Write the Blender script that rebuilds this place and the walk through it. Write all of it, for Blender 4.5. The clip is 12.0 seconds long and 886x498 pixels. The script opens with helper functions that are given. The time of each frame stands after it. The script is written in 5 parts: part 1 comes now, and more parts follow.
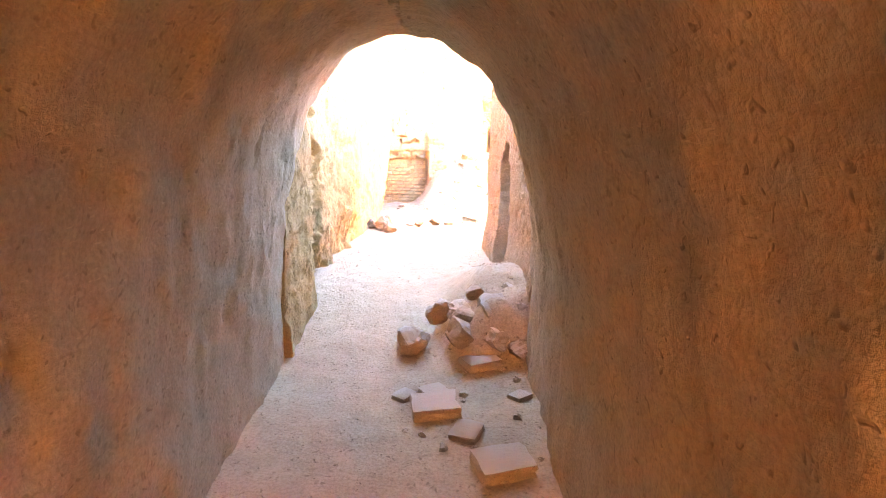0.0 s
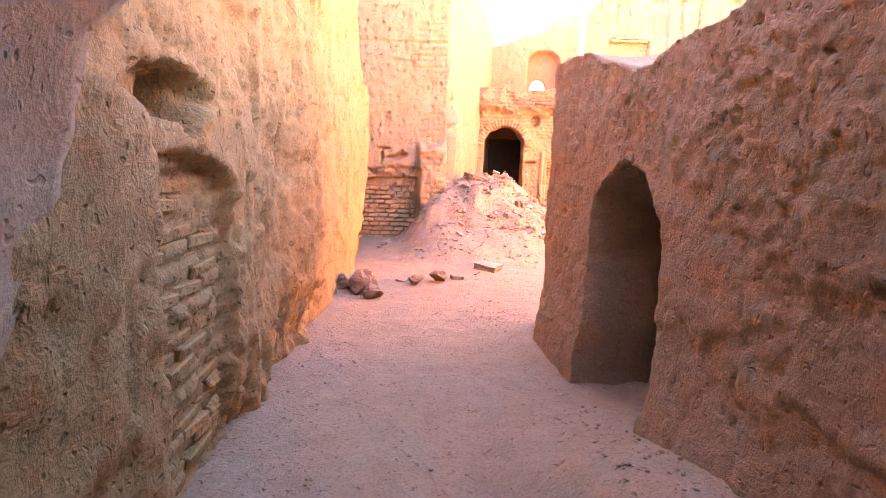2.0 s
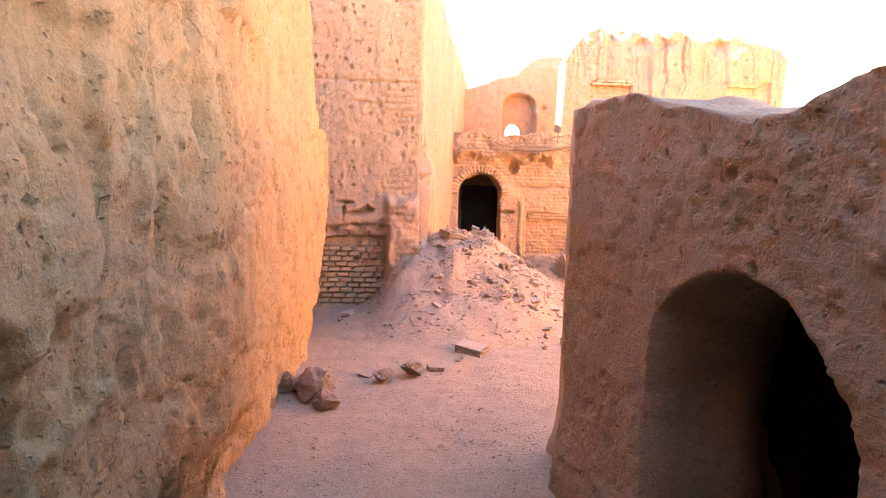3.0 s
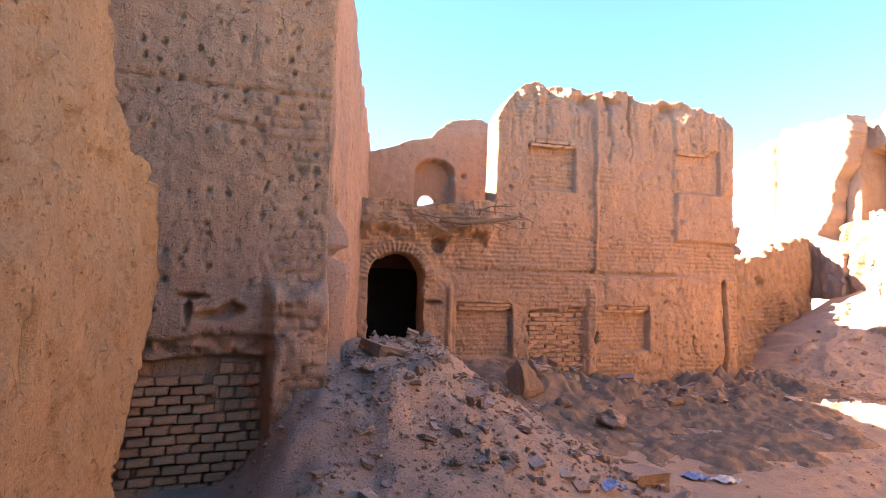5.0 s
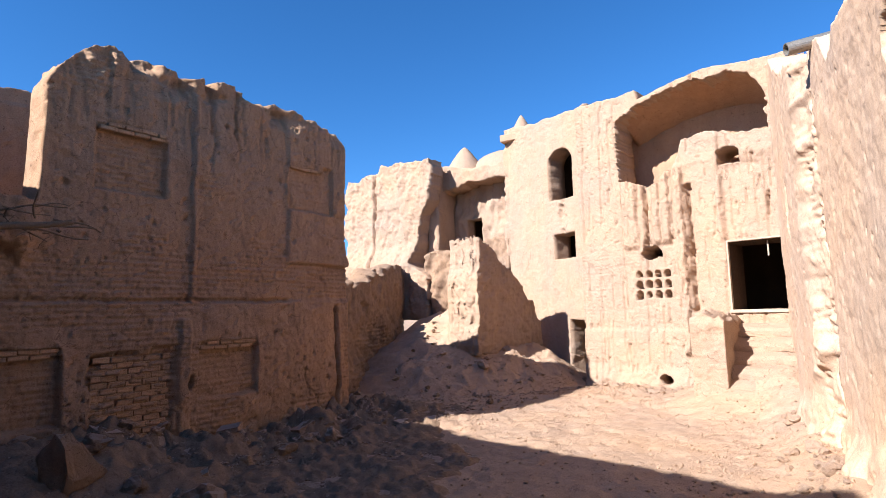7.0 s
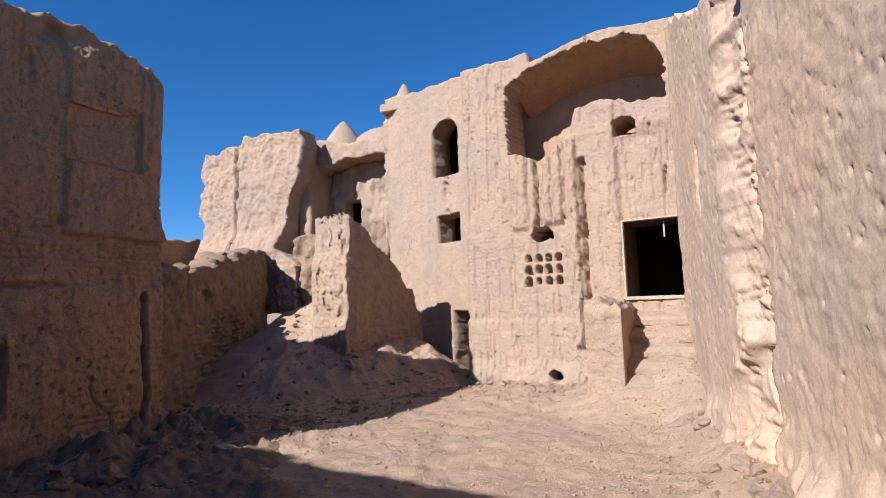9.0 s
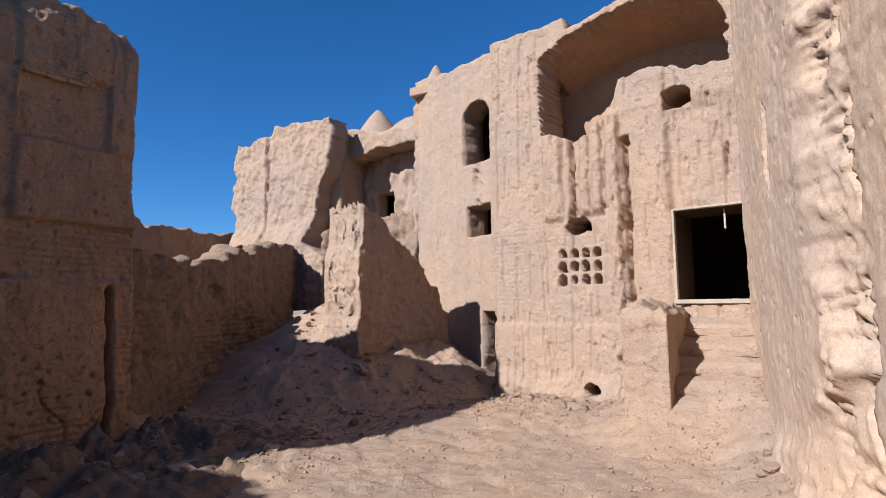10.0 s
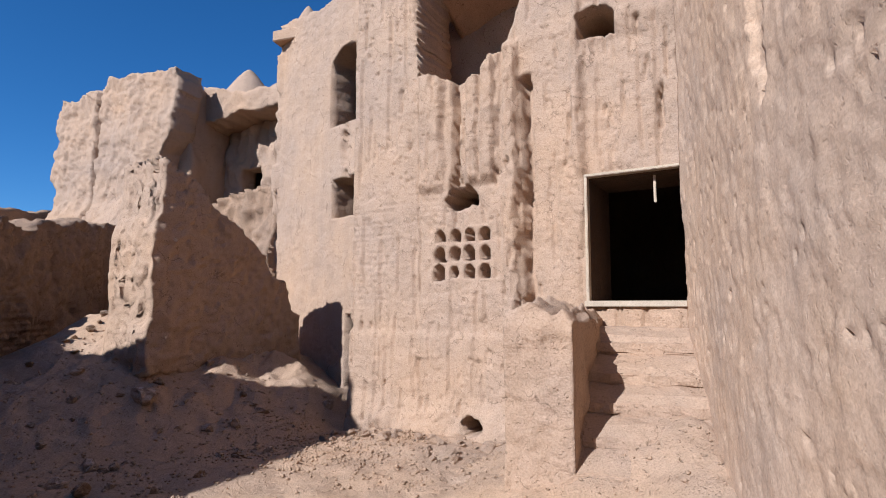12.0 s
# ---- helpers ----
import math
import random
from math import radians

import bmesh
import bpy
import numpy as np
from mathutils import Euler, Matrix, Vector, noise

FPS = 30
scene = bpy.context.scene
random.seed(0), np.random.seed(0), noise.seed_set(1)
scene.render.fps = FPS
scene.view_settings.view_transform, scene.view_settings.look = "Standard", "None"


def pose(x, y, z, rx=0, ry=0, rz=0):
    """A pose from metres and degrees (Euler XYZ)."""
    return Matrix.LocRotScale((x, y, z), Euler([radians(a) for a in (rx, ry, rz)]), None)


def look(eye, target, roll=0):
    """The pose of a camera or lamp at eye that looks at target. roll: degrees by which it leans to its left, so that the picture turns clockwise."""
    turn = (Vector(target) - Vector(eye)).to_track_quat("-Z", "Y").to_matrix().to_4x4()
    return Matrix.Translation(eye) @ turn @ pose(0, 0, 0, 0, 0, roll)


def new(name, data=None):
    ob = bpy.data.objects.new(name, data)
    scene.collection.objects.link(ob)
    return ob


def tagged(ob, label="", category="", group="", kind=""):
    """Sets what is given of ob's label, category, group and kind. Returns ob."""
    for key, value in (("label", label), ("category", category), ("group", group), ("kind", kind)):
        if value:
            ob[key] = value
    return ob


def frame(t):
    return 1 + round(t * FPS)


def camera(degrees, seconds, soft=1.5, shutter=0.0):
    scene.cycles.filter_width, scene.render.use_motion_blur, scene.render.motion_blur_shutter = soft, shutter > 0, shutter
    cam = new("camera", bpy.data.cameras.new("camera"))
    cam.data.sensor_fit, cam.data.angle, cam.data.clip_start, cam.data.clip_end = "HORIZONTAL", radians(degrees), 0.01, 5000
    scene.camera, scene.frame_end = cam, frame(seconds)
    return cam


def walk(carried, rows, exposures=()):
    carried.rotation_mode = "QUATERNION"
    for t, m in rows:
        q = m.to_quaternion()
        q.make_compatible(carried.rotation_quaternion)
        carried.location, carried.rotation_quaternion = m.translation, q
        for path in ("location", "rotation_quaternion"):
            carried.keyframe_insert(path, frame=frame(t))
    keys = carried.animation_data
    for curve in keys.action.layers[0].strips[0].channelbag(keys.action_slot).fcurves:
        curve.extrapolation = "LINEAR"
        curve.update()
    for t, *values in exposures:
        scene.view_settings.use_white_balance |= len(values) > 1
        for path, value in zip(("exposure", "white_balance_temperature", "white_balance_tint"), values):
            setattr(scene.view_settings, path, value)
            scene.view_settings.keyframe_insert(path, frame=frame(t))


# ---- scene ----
cam = camera(77.0, 12.0, soft=0.6)
PATH = [
    (0, (-0.186, -0.239, 1.551), (-0.158, 1.725, 1.171), 1.2),
    (0.5, (-0.261, 0.385, 1.541), (-0.248, 2.345, 1.14), 1.1),
    (1, (-0.43, 1.234, 1.515), (-0.394, 3.196, 1.129), 1.5),
    (1.5, (-0.566, 2.094, 1.492), (-0.481, 4.058, 1.128), 1.6),
    (2, (-0.577, 2.786, 1.583), (-0.435, 4.752, 1.242), 1.8),
    (2.5, (-0.511, 3.419, 1.652), (-0.321, 5.388, 1.362), 1.6),
    (3, (-0.546, 4.002, 1.77), (-0.296, 5.976, 1.571), 1.7),
    (3.2, (-0.513, 4.281, 1.766), (-0.258, 6.259, 1.607), 1.7),
    (4.8, (-0.533, 6.66, 1.764), (0.023, 8.579, 1.854), 1.4),
    (5, (-0.511, 6.894, 1.769), (0.136, 8.783, 1.882), 1.3),
    (5.5, (-0.227, 7.192, 1.834), (0.626, 8.994, 1.989), 0.5),
    (6, (-0.002, 7.527, 1.816), (1.252, 9.072, 2.019), -0.0),
    (6.5, (0.233, 7.834, 1.752), (1.768, 9.097, 1.975), -1.1),
    (7, (0.463, 8.078, 1.716), (2.141, 9.141, 1.941), -1.4),
    (7.5, (0.765, 8.295, 1.675), (2.593, 9.079, 1.889), -1.6),
    (7.7, (0.959, 8.351, 1.671), (2.821, 9.052, 1.873), -1.9),
    (9.3, (2.685, 8.595, 1.612), (4.534, 9.333, 1.799), -1.8),
    (9.5, (2.989, 8.557, 1.624), (4.799, 9.386, 1.816), -1.4),
    (10, (3.624, 8.458, 1.628), (5.394, 9.369, 1.821), -0.8),
    (10.5, (4.266, 8.532, 1.614), (6.027, 9.462, 1.798), -0.1),
    (11, (4.942, 8.541, 1.592), (6.703, 9.47, 1.781), -0.1),
    (11.5, (5.675, 8.622, 1.574), (7.481, 9.46, 1.764), 0.6),
    (12, (6.398, 8.7, 1.557), (8.279, 9.347, 1.766), 0.2),
]
# exposure: the clip's camera opens up in the passage and closes down in the courtyard
EXPOSURES = [(0.0, 8.15, 15000, 38), (0.5, 8.25, 17500, 47), (1.0, 7.8, 19000, 60), (1.5, 6.9, 20000, 74), (2.0, 6.15, 18000, 70), (2.5, 5.8, 16300, 63), (3.0, 5.4, 13500, 49), (4.2, 4.35, 10000, 35),
             (5.0, 3.68, 7900, 26), (5.5, 3.1, 7300, 22), (6.0, 2.42, 6650, 18), (6.5, 1.85, 6050, 14), (7.0, 1.5, 5700, 11), (7.5, 1.28, 5550, 9), (9.5, 0.8, 5300, 8), (12.0, 0.7, 5300, 9)]
walk(cam, [(t, look(eye, target, roll)) for t, eye, target, roll in PATH], EXPOSURES)

# ---- world and sun ----
TO_SUN = Vector((-1.0, 0.44, 0.73)).normalized()
world = bpy.data.worlds.new("world")
scene.world = world
world.use_nodes = True
wn = world.node_tree
sky = wn.nodes.new("ShaderNodeTexSky")
sky.sky_type = "NISHITA"
sky.sun_disc = False
sky.sun_elevation = math.asin(TO_SUN.z)
sky.sun_rotation = math.atan2(TO_SUN.x, TO_SUN.y)
sky.altitude, sky.air_density, sky.dust_density, sky.ozone_density = 1500, 1.0, 0.0, 6.0
deep_blue = wn.nodes.new("ShaderNodeHueSaturation")
deep_blue.inputs["Saturation"].default_value = 1.14
deep_blue.inputs["Hue"].default_value = 0.498
wn.links.new(sky.outputs[0], deep_blue.inputs["Color"])
wn.links.new(deep_blue.outputs[0], wn.nodes["Background"].inputs[0])
wn.nodes["Background"].inputs[1].default_value = 0.066
sun_data = bpy.data.lights.new("sun", "SUN")
sun_data.energy, sun_data.angle, sun_data.color = 5.0, radians(0.53), (1.0, 0.93, 0.84)
sun = new("sun", sun_data)
sun.matrix_world = look((0, 0, 30), Vector((0, 0, 30)) - TO_SUN)


# ---- noise and mesh helpers ----
def lattice(ix, iy, iz):
    """A random number from -1 to 1 for each point of a whole-number lattice."""
    n = (ix * 374761393 + iy * 668265263 + iz * 2147483647 + 974711) & 0xFFFFFFFF
    n = ((n ^ (n >> 13)) * 1274126177) & 0xFFFFFFFF
    n = ((n ^ (n >> 16)) * 2246822519) & 0xFFFFFFFF
    return ((n ^ (n >> 15)) & 0xFFFF) / 32767.5 - 1.0


def soft_noise(x, y, z):
    x, y, z = np.broadcast_arrays(np.asarray(x, float), np.asarray(y, float), np.asarray(z, float))
    fx, fy, fz = np.floor(x), np.floor(y), np.floor(z)
    ix, iy, iz = fx.astype(np.int64), fy.astype(np.int64), fz.astype(np.int64)
    tx, ty, tz = (t * t * (3 - 2 * t) for t in (x - fx, y - fy, z - fz))
    out = 0.0
    for a in (0, 1):
        for b in (0, 1):
            for c in (0, 1):
                out = out + lattice(ix + a, iy + b, iz + c) * (tx if a else 1 - tx) * (ty if b else 1 - ty) * (tz if c else 1 - tz)
    return out


def rough(x, y, z, size, octaves=4, gain=0.5):
    """Layered noise, about -1 to 1; size: metres of the largest lumps."""
    out, amp, f = 0.0, 1.0, 1.0 / size
    for n in range(octaves):
        out = out + amp * soft_noise(np.asarray(x) * f + 17.3 * n, np.asarray(y) * f + 5.1 * n, np.asarray(z) * f + 9.7 * n)
        amp, f = amp * gain, f * 2.03
    return out


def smooth(x, a, b):
    t = np.clip((np.asarray(x, float) - a) / (b - a), 0, 1)
    return t * t * (3 - 2 * t)


def line(points):
    """A function that runs straight from point to point."""
    xs, ys = zip(*points)
    return lambda u: np.interp(u, xs, ys)


def mesh_of(name, verts, faces, material, shade=False):
    me = bpy.data.meshes.new(name)
    verts = np.asarray(verts, np.float32)
    if isinstance(faces, np.ndarray):
        me.vertices.add(len(verts))
        me.vertices.foreach_set("co", verts.ravel())
        k = faces.shape[1]
        me.loops.add(faces.size)
        me.loops.foreach_set("vertex_index", faces.ravel().astype(np.int32))
        me.polygons.add(len(faces))
        me.polygons.foreach_set("loop_start", np.arange(0, faces.size, k, dtype=np.int32))
        me.update(calc_edges=True)
        me.validate()
    else:
        me.from_pydata(verts.tolist(), [], faces)
    if shade:
        me.polygons.foreach_set("use_smooth", np.ones(len(me.polygons), bool))
    me.materials.append(material)
    return me


def part(name, data, material, parent, label=""):
    """Links a bmesh, or a mesh, as one mesh object under a thing or a part."""
    if isinstance(data, bmesh.types.BMesh):
        me = bpy.data.meshes.new(name)
        data.to_mesh(me)
        data.free()
        me.materials.append(material)
        data = me
    ob = new(name, data)
    ob.parent = parent
    return tagged(ob, label)


# ---- materials ----
def earth(name, colour, grain=1.0, bump=0.5, dark=0.75, light=1.18, straw=0.25, rough_value=0.95, dust=None, vary=False, cracks=0.6, furrow=0.35, pock=0.45, speck=0.45, run=0.6):
    """Sun-dried clay: stains a hand to a metre wide, grit, straw flecks, and a fine relief."""
    mat = bpy.data.materials.new(name)
    mat.use_nodes = True
    nt = mat.node_tree
    nodes, links = nt.nodes, nt.links
    bsdf = nodes["Principled BSDF"]
    bsdf.inputs["Roughness"].default_value = rough_value
    bsdf.inputs["Specular IOR Level"].default_value = 0.15
    coord = nodes.new("ShaderNodeTexCoord")

    def noisy(scale, detail, roughness=0.6, stretch=None):
        n = nodes.new("ShaderNodeTexNoise")
        n.inputs["Scale"].default_value, n.inputs["Detail"].default_value, n.inputs["Roughness"].default_value = scale, detail, roughness
        if stretch:
            m = nodes.new("ShaderNodeMapping")
            m.inputs["Scale"].default_value = stretch
            links.new(coord.outputs["Object"], m.inputs["Vector"])
            links.new(m.outputs[0], n.inputs["Vector"])
        else:
            links.new(coord.outputs["Object"], n.inputs["Vector"])
        return n

    def ramp(source, stops):
        r = nodes.new("ShaderNodeValToRGB")
        for n, (at, c) in enumerate(stops):
            e = r.color_ramp.elements[n] if n < 2 else r.color_ramp.elements.new(at)
            e.position, e.color = at, (*c, 1)
        links.new(source, r.inputs[0])
        return r

    def mix(kind, a, b, factor):
        m = nodes.new("ShaderNodeMix")
        m.data_type, m.blend_type = "RGBA", kind
        links.new(a, m.inputs["A"])
        links.new(b, m.inputs["B"])
        if isinstance(factor, float):
            m.inputs["Factor"].default_value = factor
        else:
            links.new(factor, m.inputs["Factor"])
        return m.outputs["Result"]

    big, mid, fine = noisy(0.7, 5), noisy(6.0 * grain, 8, 0.7), noisy(60.0 * grain, 4, 0.7)
    lo, hi = [c * dark for c in colour], [min(1, c * light) for c in colour]
    warm = (min(1, colour[0] * 1.06), colour[1] * 0.97, colour[2] * 0.84)
    base = ramp(big.outputs["Fac"], [(0.3, [c * 0.88 for c in colour]), (0.7, warm)])
    mids = ramp(mid.outputs["Fac"], [(0.3, (dark, dark, dark * 0.98)), (0.62, (1, 1, 1))])
    grit = ramp(fine.outputs["Fac"], [(0.3, (0.72, 0.72, 0.7)), (0.6, (1, 1, 1))])
    col = mix("MULTIPLY", base.outputs[0], mids.outputs[0], 0.8)
    col = mix("MULTIPLY", col, grit.outputs[0], 0.9)
    streaks = noisy(2.2, 5, 0.65, (1.6, 1.6, 0.28))
    runs = ramp(streaks.outputs["Fac"], [(0.35, (0.80, 0.79, 0.78)), (0.6, (1.04, 1.03, 1.0))])
    col = mix("MULTIPLY", col, runs.outputs[0], run)
    warp = noisy(3.0, 4, 0.7)
    shifted = nodes.new("ShaderNodeMix")
    shifted.data_type = "VECTOR"
    shifted.inputs["Factor"].default_value = 0.22
    links.new(coord.outputs["Object"], shifted.inputs["A"])
    links.new(warp.outputs["Color"], shifted.inputs["B"])
    net = nodes.new("ShaderNodeTexVoronoi")
    net.feature = "DISTANCE_TO_EDGE"
    net.inputs["Scale"].default_value = 3.2 * grain
    links.new(shifted.outputs["Result"], net.inputs["Vector"])
    chips = nodes.new("ShaderNodeTexVoronoi")
    chips.inputs["Scale"].default_value = 26.0 * grain
    links.new(shifted.outputs["Result"], chips.inputs["Vector"])
    where = ramp(warp.outputs["Fac"], [(0.48, (0, 0, 0)), (0.6, (cracks, cracks, cracks))])
    lines = ramp(net.outputs["Distance"], [(0.0, (0.35, 0.32, 0.3)), (0.022, (1, 1, 1))])
    col = mix("MULTIPLY", col, lines.outputs[0], where.outputs[0])
    specks = ramp(chips.outputs["Distance"], [(0.10, (0.45, 0.42, 0.4)), (0.22, (1, 1, 1))])
    col = mix("MULTIPLY", col, specks.outputs[0], speck)
    pocks = nodes.new("ShaderNodeTexVoronoi")
    pocks.inputs["Scale"].default_value = 15.0 * grain
    links.new(shifted.outputs["Result"], pocks.inputs["Vector"])
    some = ramp(pocks.outputs["Color"], [(0.60, (0, 0, 0)), (0.64, (1, 1, 1))])
    holes = ramp(pocks.outputs["Distance"], [(0.08, (1 - pock, 1 - 1.05 * pock, 1 - 1.1 * pock)), (0.22, (1, 1, 1))])
    col = mix("MULTIPLY", col, holes.outputs[0], some.outputs[0])
    furrows = noisy(11.0, 3, 0.6, (1.0, 1.0, 0.14))
    if straw:
        flecks = noisy(22.0, 2, 0.5, (1.0, 1.0, 5.0))
        mask = ramp(flecks.outputs["Fac"], [(0.66, (0, 0, 0)), (0.74, (straw, straw, straw))])
        pale = nodes.new("ShaderNodeRGB")
        pale.outputs[0].default_value = (*[min(1, c * 1.45) for c in colour], 1)
        col = mix("MIX", col, pale.outputs[0], mask.outputs[0])
    if dust:
        geo = nodes.new("ShaderNodeNewGeometry")
        sep = nodes.new("ShaderNodeSeparateXYZ")
        links.new(geo.outputs["Normal"], sep.inputs[0])
        up = ramp(sep.outputs["Z"], [(0.55, (0, 0, 0)), (0.95, (0.8, 0.8, 0.8))])
        pale = nodes.new("ShaderNodeRGB")
        pale.outputs[0].default_value = (*dust, 1)
        col = mix("MIX", col, pale.outputs[0], up.outputs[0])
    if vary:
        info = nodes.new("ShaderNodeObjectInfo")
        shade = ramp(info.outputs["Random"], [(0.0, (0.82, 0.8, 0.78)), (1.0, (1.1, 1.07, 1.04))])
        col = mix("MULTIPLY", col, shade.outputs[0], 1.0)
    links.new(col, bsdf.inputs["Base Color"])
    lumps = nodes.new("ShaderNodeMath")
    lumps.operation = "MULTIPLY_ADD"
    lumps.inputs[1].default_value = 0.35
    links.new(fine.outputs["Fac"], lumps.inputs[0])
    links.new(mid.outputs["Fac"], lumps.inputs[2])
    joined = nodes.new("ShaderNodeMath")
    joined.operation = "MULTIPLY_ADD"
    joined.inputs[1].default_value = 0.5
    links.new(specks.outputs[0], joined.inputs[0])
    links.new(lumps.outputs[0], joined.inputs[2])
    deep = nodes.new("ShaderNodeMath")
    deep.operation = "MULTIPLY_ADD"
    deep.inputs[1].default_value = furrow
    links.new(furrows.outputs["Fac"], deep.inputs[0])
    links.new(joined.outputs[0], deep.inputs[2])
    b = nodes.new("ShaderNodeBump")
    b.inputs["Strength"].default_value, b.inputs["Distance"].default_value = min(1.0, bump * 1.5), 0.035
    links.new(deep.outputs[0], b.inputs["Height"])
    links.new(b.outputs[0], bsdf.inputs["Normal"])
    return mat


def plain(name, colour, roughness=0.7, metal=0.0):
    mat = earth(name, colour, grain=2.0, bump=0.15, straw=0, rough_value=roughness)
    mat.node_tree.nodes["Principled BSDF"].inputs["Metallic"].default_value = metal
    return mat


MUD = earth("mud_plaster", (0.46, 0.295, 0.19), bump=0.6, dark=0.8, pock=0.35)
MUD_SMOOTH = earth("smooth_mud_plaster", (0.43, 0.275, 0.185), bump=0.25, dark=0.88, straw=0.15)
OCHRE = earth("ochre_clay", (0.48, 0.30, 0.155), bump=0.6, dark=0.78, pock=0.3)
TUNNEL = earth("muted_plaster", (0.405, 0.30, 0.218), bump=0.35, dark=0.72, pock=0.25, run=0.3, cracks=0.3)
STRAW_MUD = earth("straw_plaster", (0.44, 0.285, 0.195), bump=0.7, straw=0.6, pock=0.12, speck=0.3, run=0.3, cracks=0.3, dark=0.82, furrow=0.1)
FACADE = earth("pale_plaster", (0.42, 0.30, 0.222), bump=0.5, dark=0.86, pock=0.35, speck=0.3, run=0.35, furrow=0.2)
# The facade's plaster, lightened to make up for grazing sun on this wall.
SOUTH = earth("sun_lifted_furrowed_plaster", (0.55, 0.392, 0.284), bump=0.16, dark=0.9, pock=0.3, furrow=0.0, speck=0.2, run=0.2, cracks=0.3)
LOW_MUD = earth("weathered_mud", (0.35, 0.24, 0.17), bump=0.95, dark=0.65)
# Brown crumbled soil, taken darker than the dust to deepen shaded ground.
SHADE_SOIL = earth("shade_deepened_soil", (0.30, 0.205, 0.14), furrow=0.0, bump=1.0, straw=0.15, dark=0.65, pock=0.2, cracks=0.2, run=0.2)
# Room plaster with the deep shade of interiors put into its colour.
ROOM_DARK = earth("shade_darkened_plaster", (0.10, 0.065, 0.045), bump=0.4, straw=0.1)
DUST = earth("dust", (0.48, 0.338, 0.242), furrow=0.0, bump=0.8, straw=0.1, dark=0.76, pock=0.2, cracks=0.2, run=0.2)
BRICK = earth("clay_brick", (0.50, 0.33, 0.21), grain=2.0, bump=0.4, straw=0.2, vary=True)
MORTAR = earth("mud_mortar", (0.3, 0.19, 0.11), bump=0.8)
STONE = earth("rubble_stone", (0.45, 0.325, 0.24), grain=2.0, bump=0.5, straw=0, dust=(0.52, 0.40, 0.315), vary=True)
DARK_CLOD = earth("clay_clod", (0.41, 0.28, 0.19), grain=2.0, bump=0.8, straw=0.2, dust=(0.49, 0.365, 0.275), vary=True)
WOOD = earth("weathered_wood", (0.36, 0.25, 0.16), grain=3.0, bump=0.3, straw=0)
BRUSH = earth("dry_brushwood", (0.30, 0.215, 0.145), grain=3.0, bump=0.4, straw=0, vary=True)
FRAME = plain("lime_render", (0.50, 0.41, 0.32), 0.85)
METAL = plain("dull_metal", (0.35, 0.33, 0.31), 0.5, 0.7)
RAG = plain("blue_plastic", (0.25, 0.34, 0.55), 0.5)
PALE = plain("pale_scrap", (0.72, 0.69, 0.64), 0.6)


# ---- walls ----
def brickwork(u, z, wide, high, joint, deep, uneven=0.5):
    """Relief of brick courses: joints recessed, each brick a little in or out."""
    row = np.floor(z / high)
    off = np.where(row.astype(np.int64) % 2 == 0, 0.0, 0.5) + 0.23 * lattice(row.astype(np.int64), 3, 8)
    col = np.floor(u / wide + off)
    fu, fz = u / wide + off - col, z / high - row
    edge = np.minimum(np.minimum(fu, 1 - fu) * wide, np.minimum(fz, 1 - fz) * high)
    out = lattice(col.astype(np.int64), row.astype(np.int64), 5)
    return -deep * (1 - smooth(edge, joint * 0.3, joint)) + uneven * deep * out


def pits(u, z, size, share, deep, seed=0):
    """Small holes pecked out of the plaster."""
    iu, iz = np.floor(u / size).astype(np.int64), np.floor(z / size).astype(np.int64)
    cu = (iu + 0.5 + 0.3 * lattice(iu, iz, seed + 1)) * size
    cz = (iz + 0.5 + 0.3 * lattice(iu, iz, seed + 2)) * size
    r = size * (0.16 + 0.08 * lattice(iu, iz, seed + 3))
    has = lattice(iu, iz, seed) > 1 - 2 * share
    return np.where(has, -deep * (1 - smooth(np.hypot((u - cu) * 1.3, z - cz) / r, 0.6, 1.2)), 0.0)


def box_hole(u0, u1, z0, z1, wobble=0.012):
    """Signed distance, negative inside, of a square opening."""
    def f(u, z):
        w = wobble * rough(u, z, 0.3, 0.35, 3)
        return np.maximum(np.maximum(u0 - u, u - u1), np.maximum(z0 - z, z - z1)) + w
    return f


def arch_hole(u0, u1, z0, spring, top, wobble=0.015, point=1.0):
    """An opening with upright sides and an arched head."""
    def f(u, z):
        mid, half, rise = (u0 + u1) / 2, (u1 - u0) / 2, top - spring
        w = wobble * rough(u, z, 0.7, 0.3, 3)
        head = (np.sqrt((np.abs(u - mid) / half) ** 2 + (np.maximum(z - spring, 0) / rise) ** (2 * point)) - 1) * min(half, rise)
        return np.maximum(np.maximum(head, np.abs(u - mid) - half), z0 - z) + w
    return f


def lump_hole(cu, cz, ru, rz, wobble=0.25):
    def f(u, z):
        a = rough(u, z, cu, 0.12, 3) * wobble
        return (np.hypot((u - cu) / ru, (z - cz) / rz) - 1 + a) * min(ru, rz)
    return f


def inside(f, soft=0.015):
    """1 inside an outline, 0 outside, for recesses."""
    return lambda u, z: 1 - smooth(f(u, z), -soft, soft)


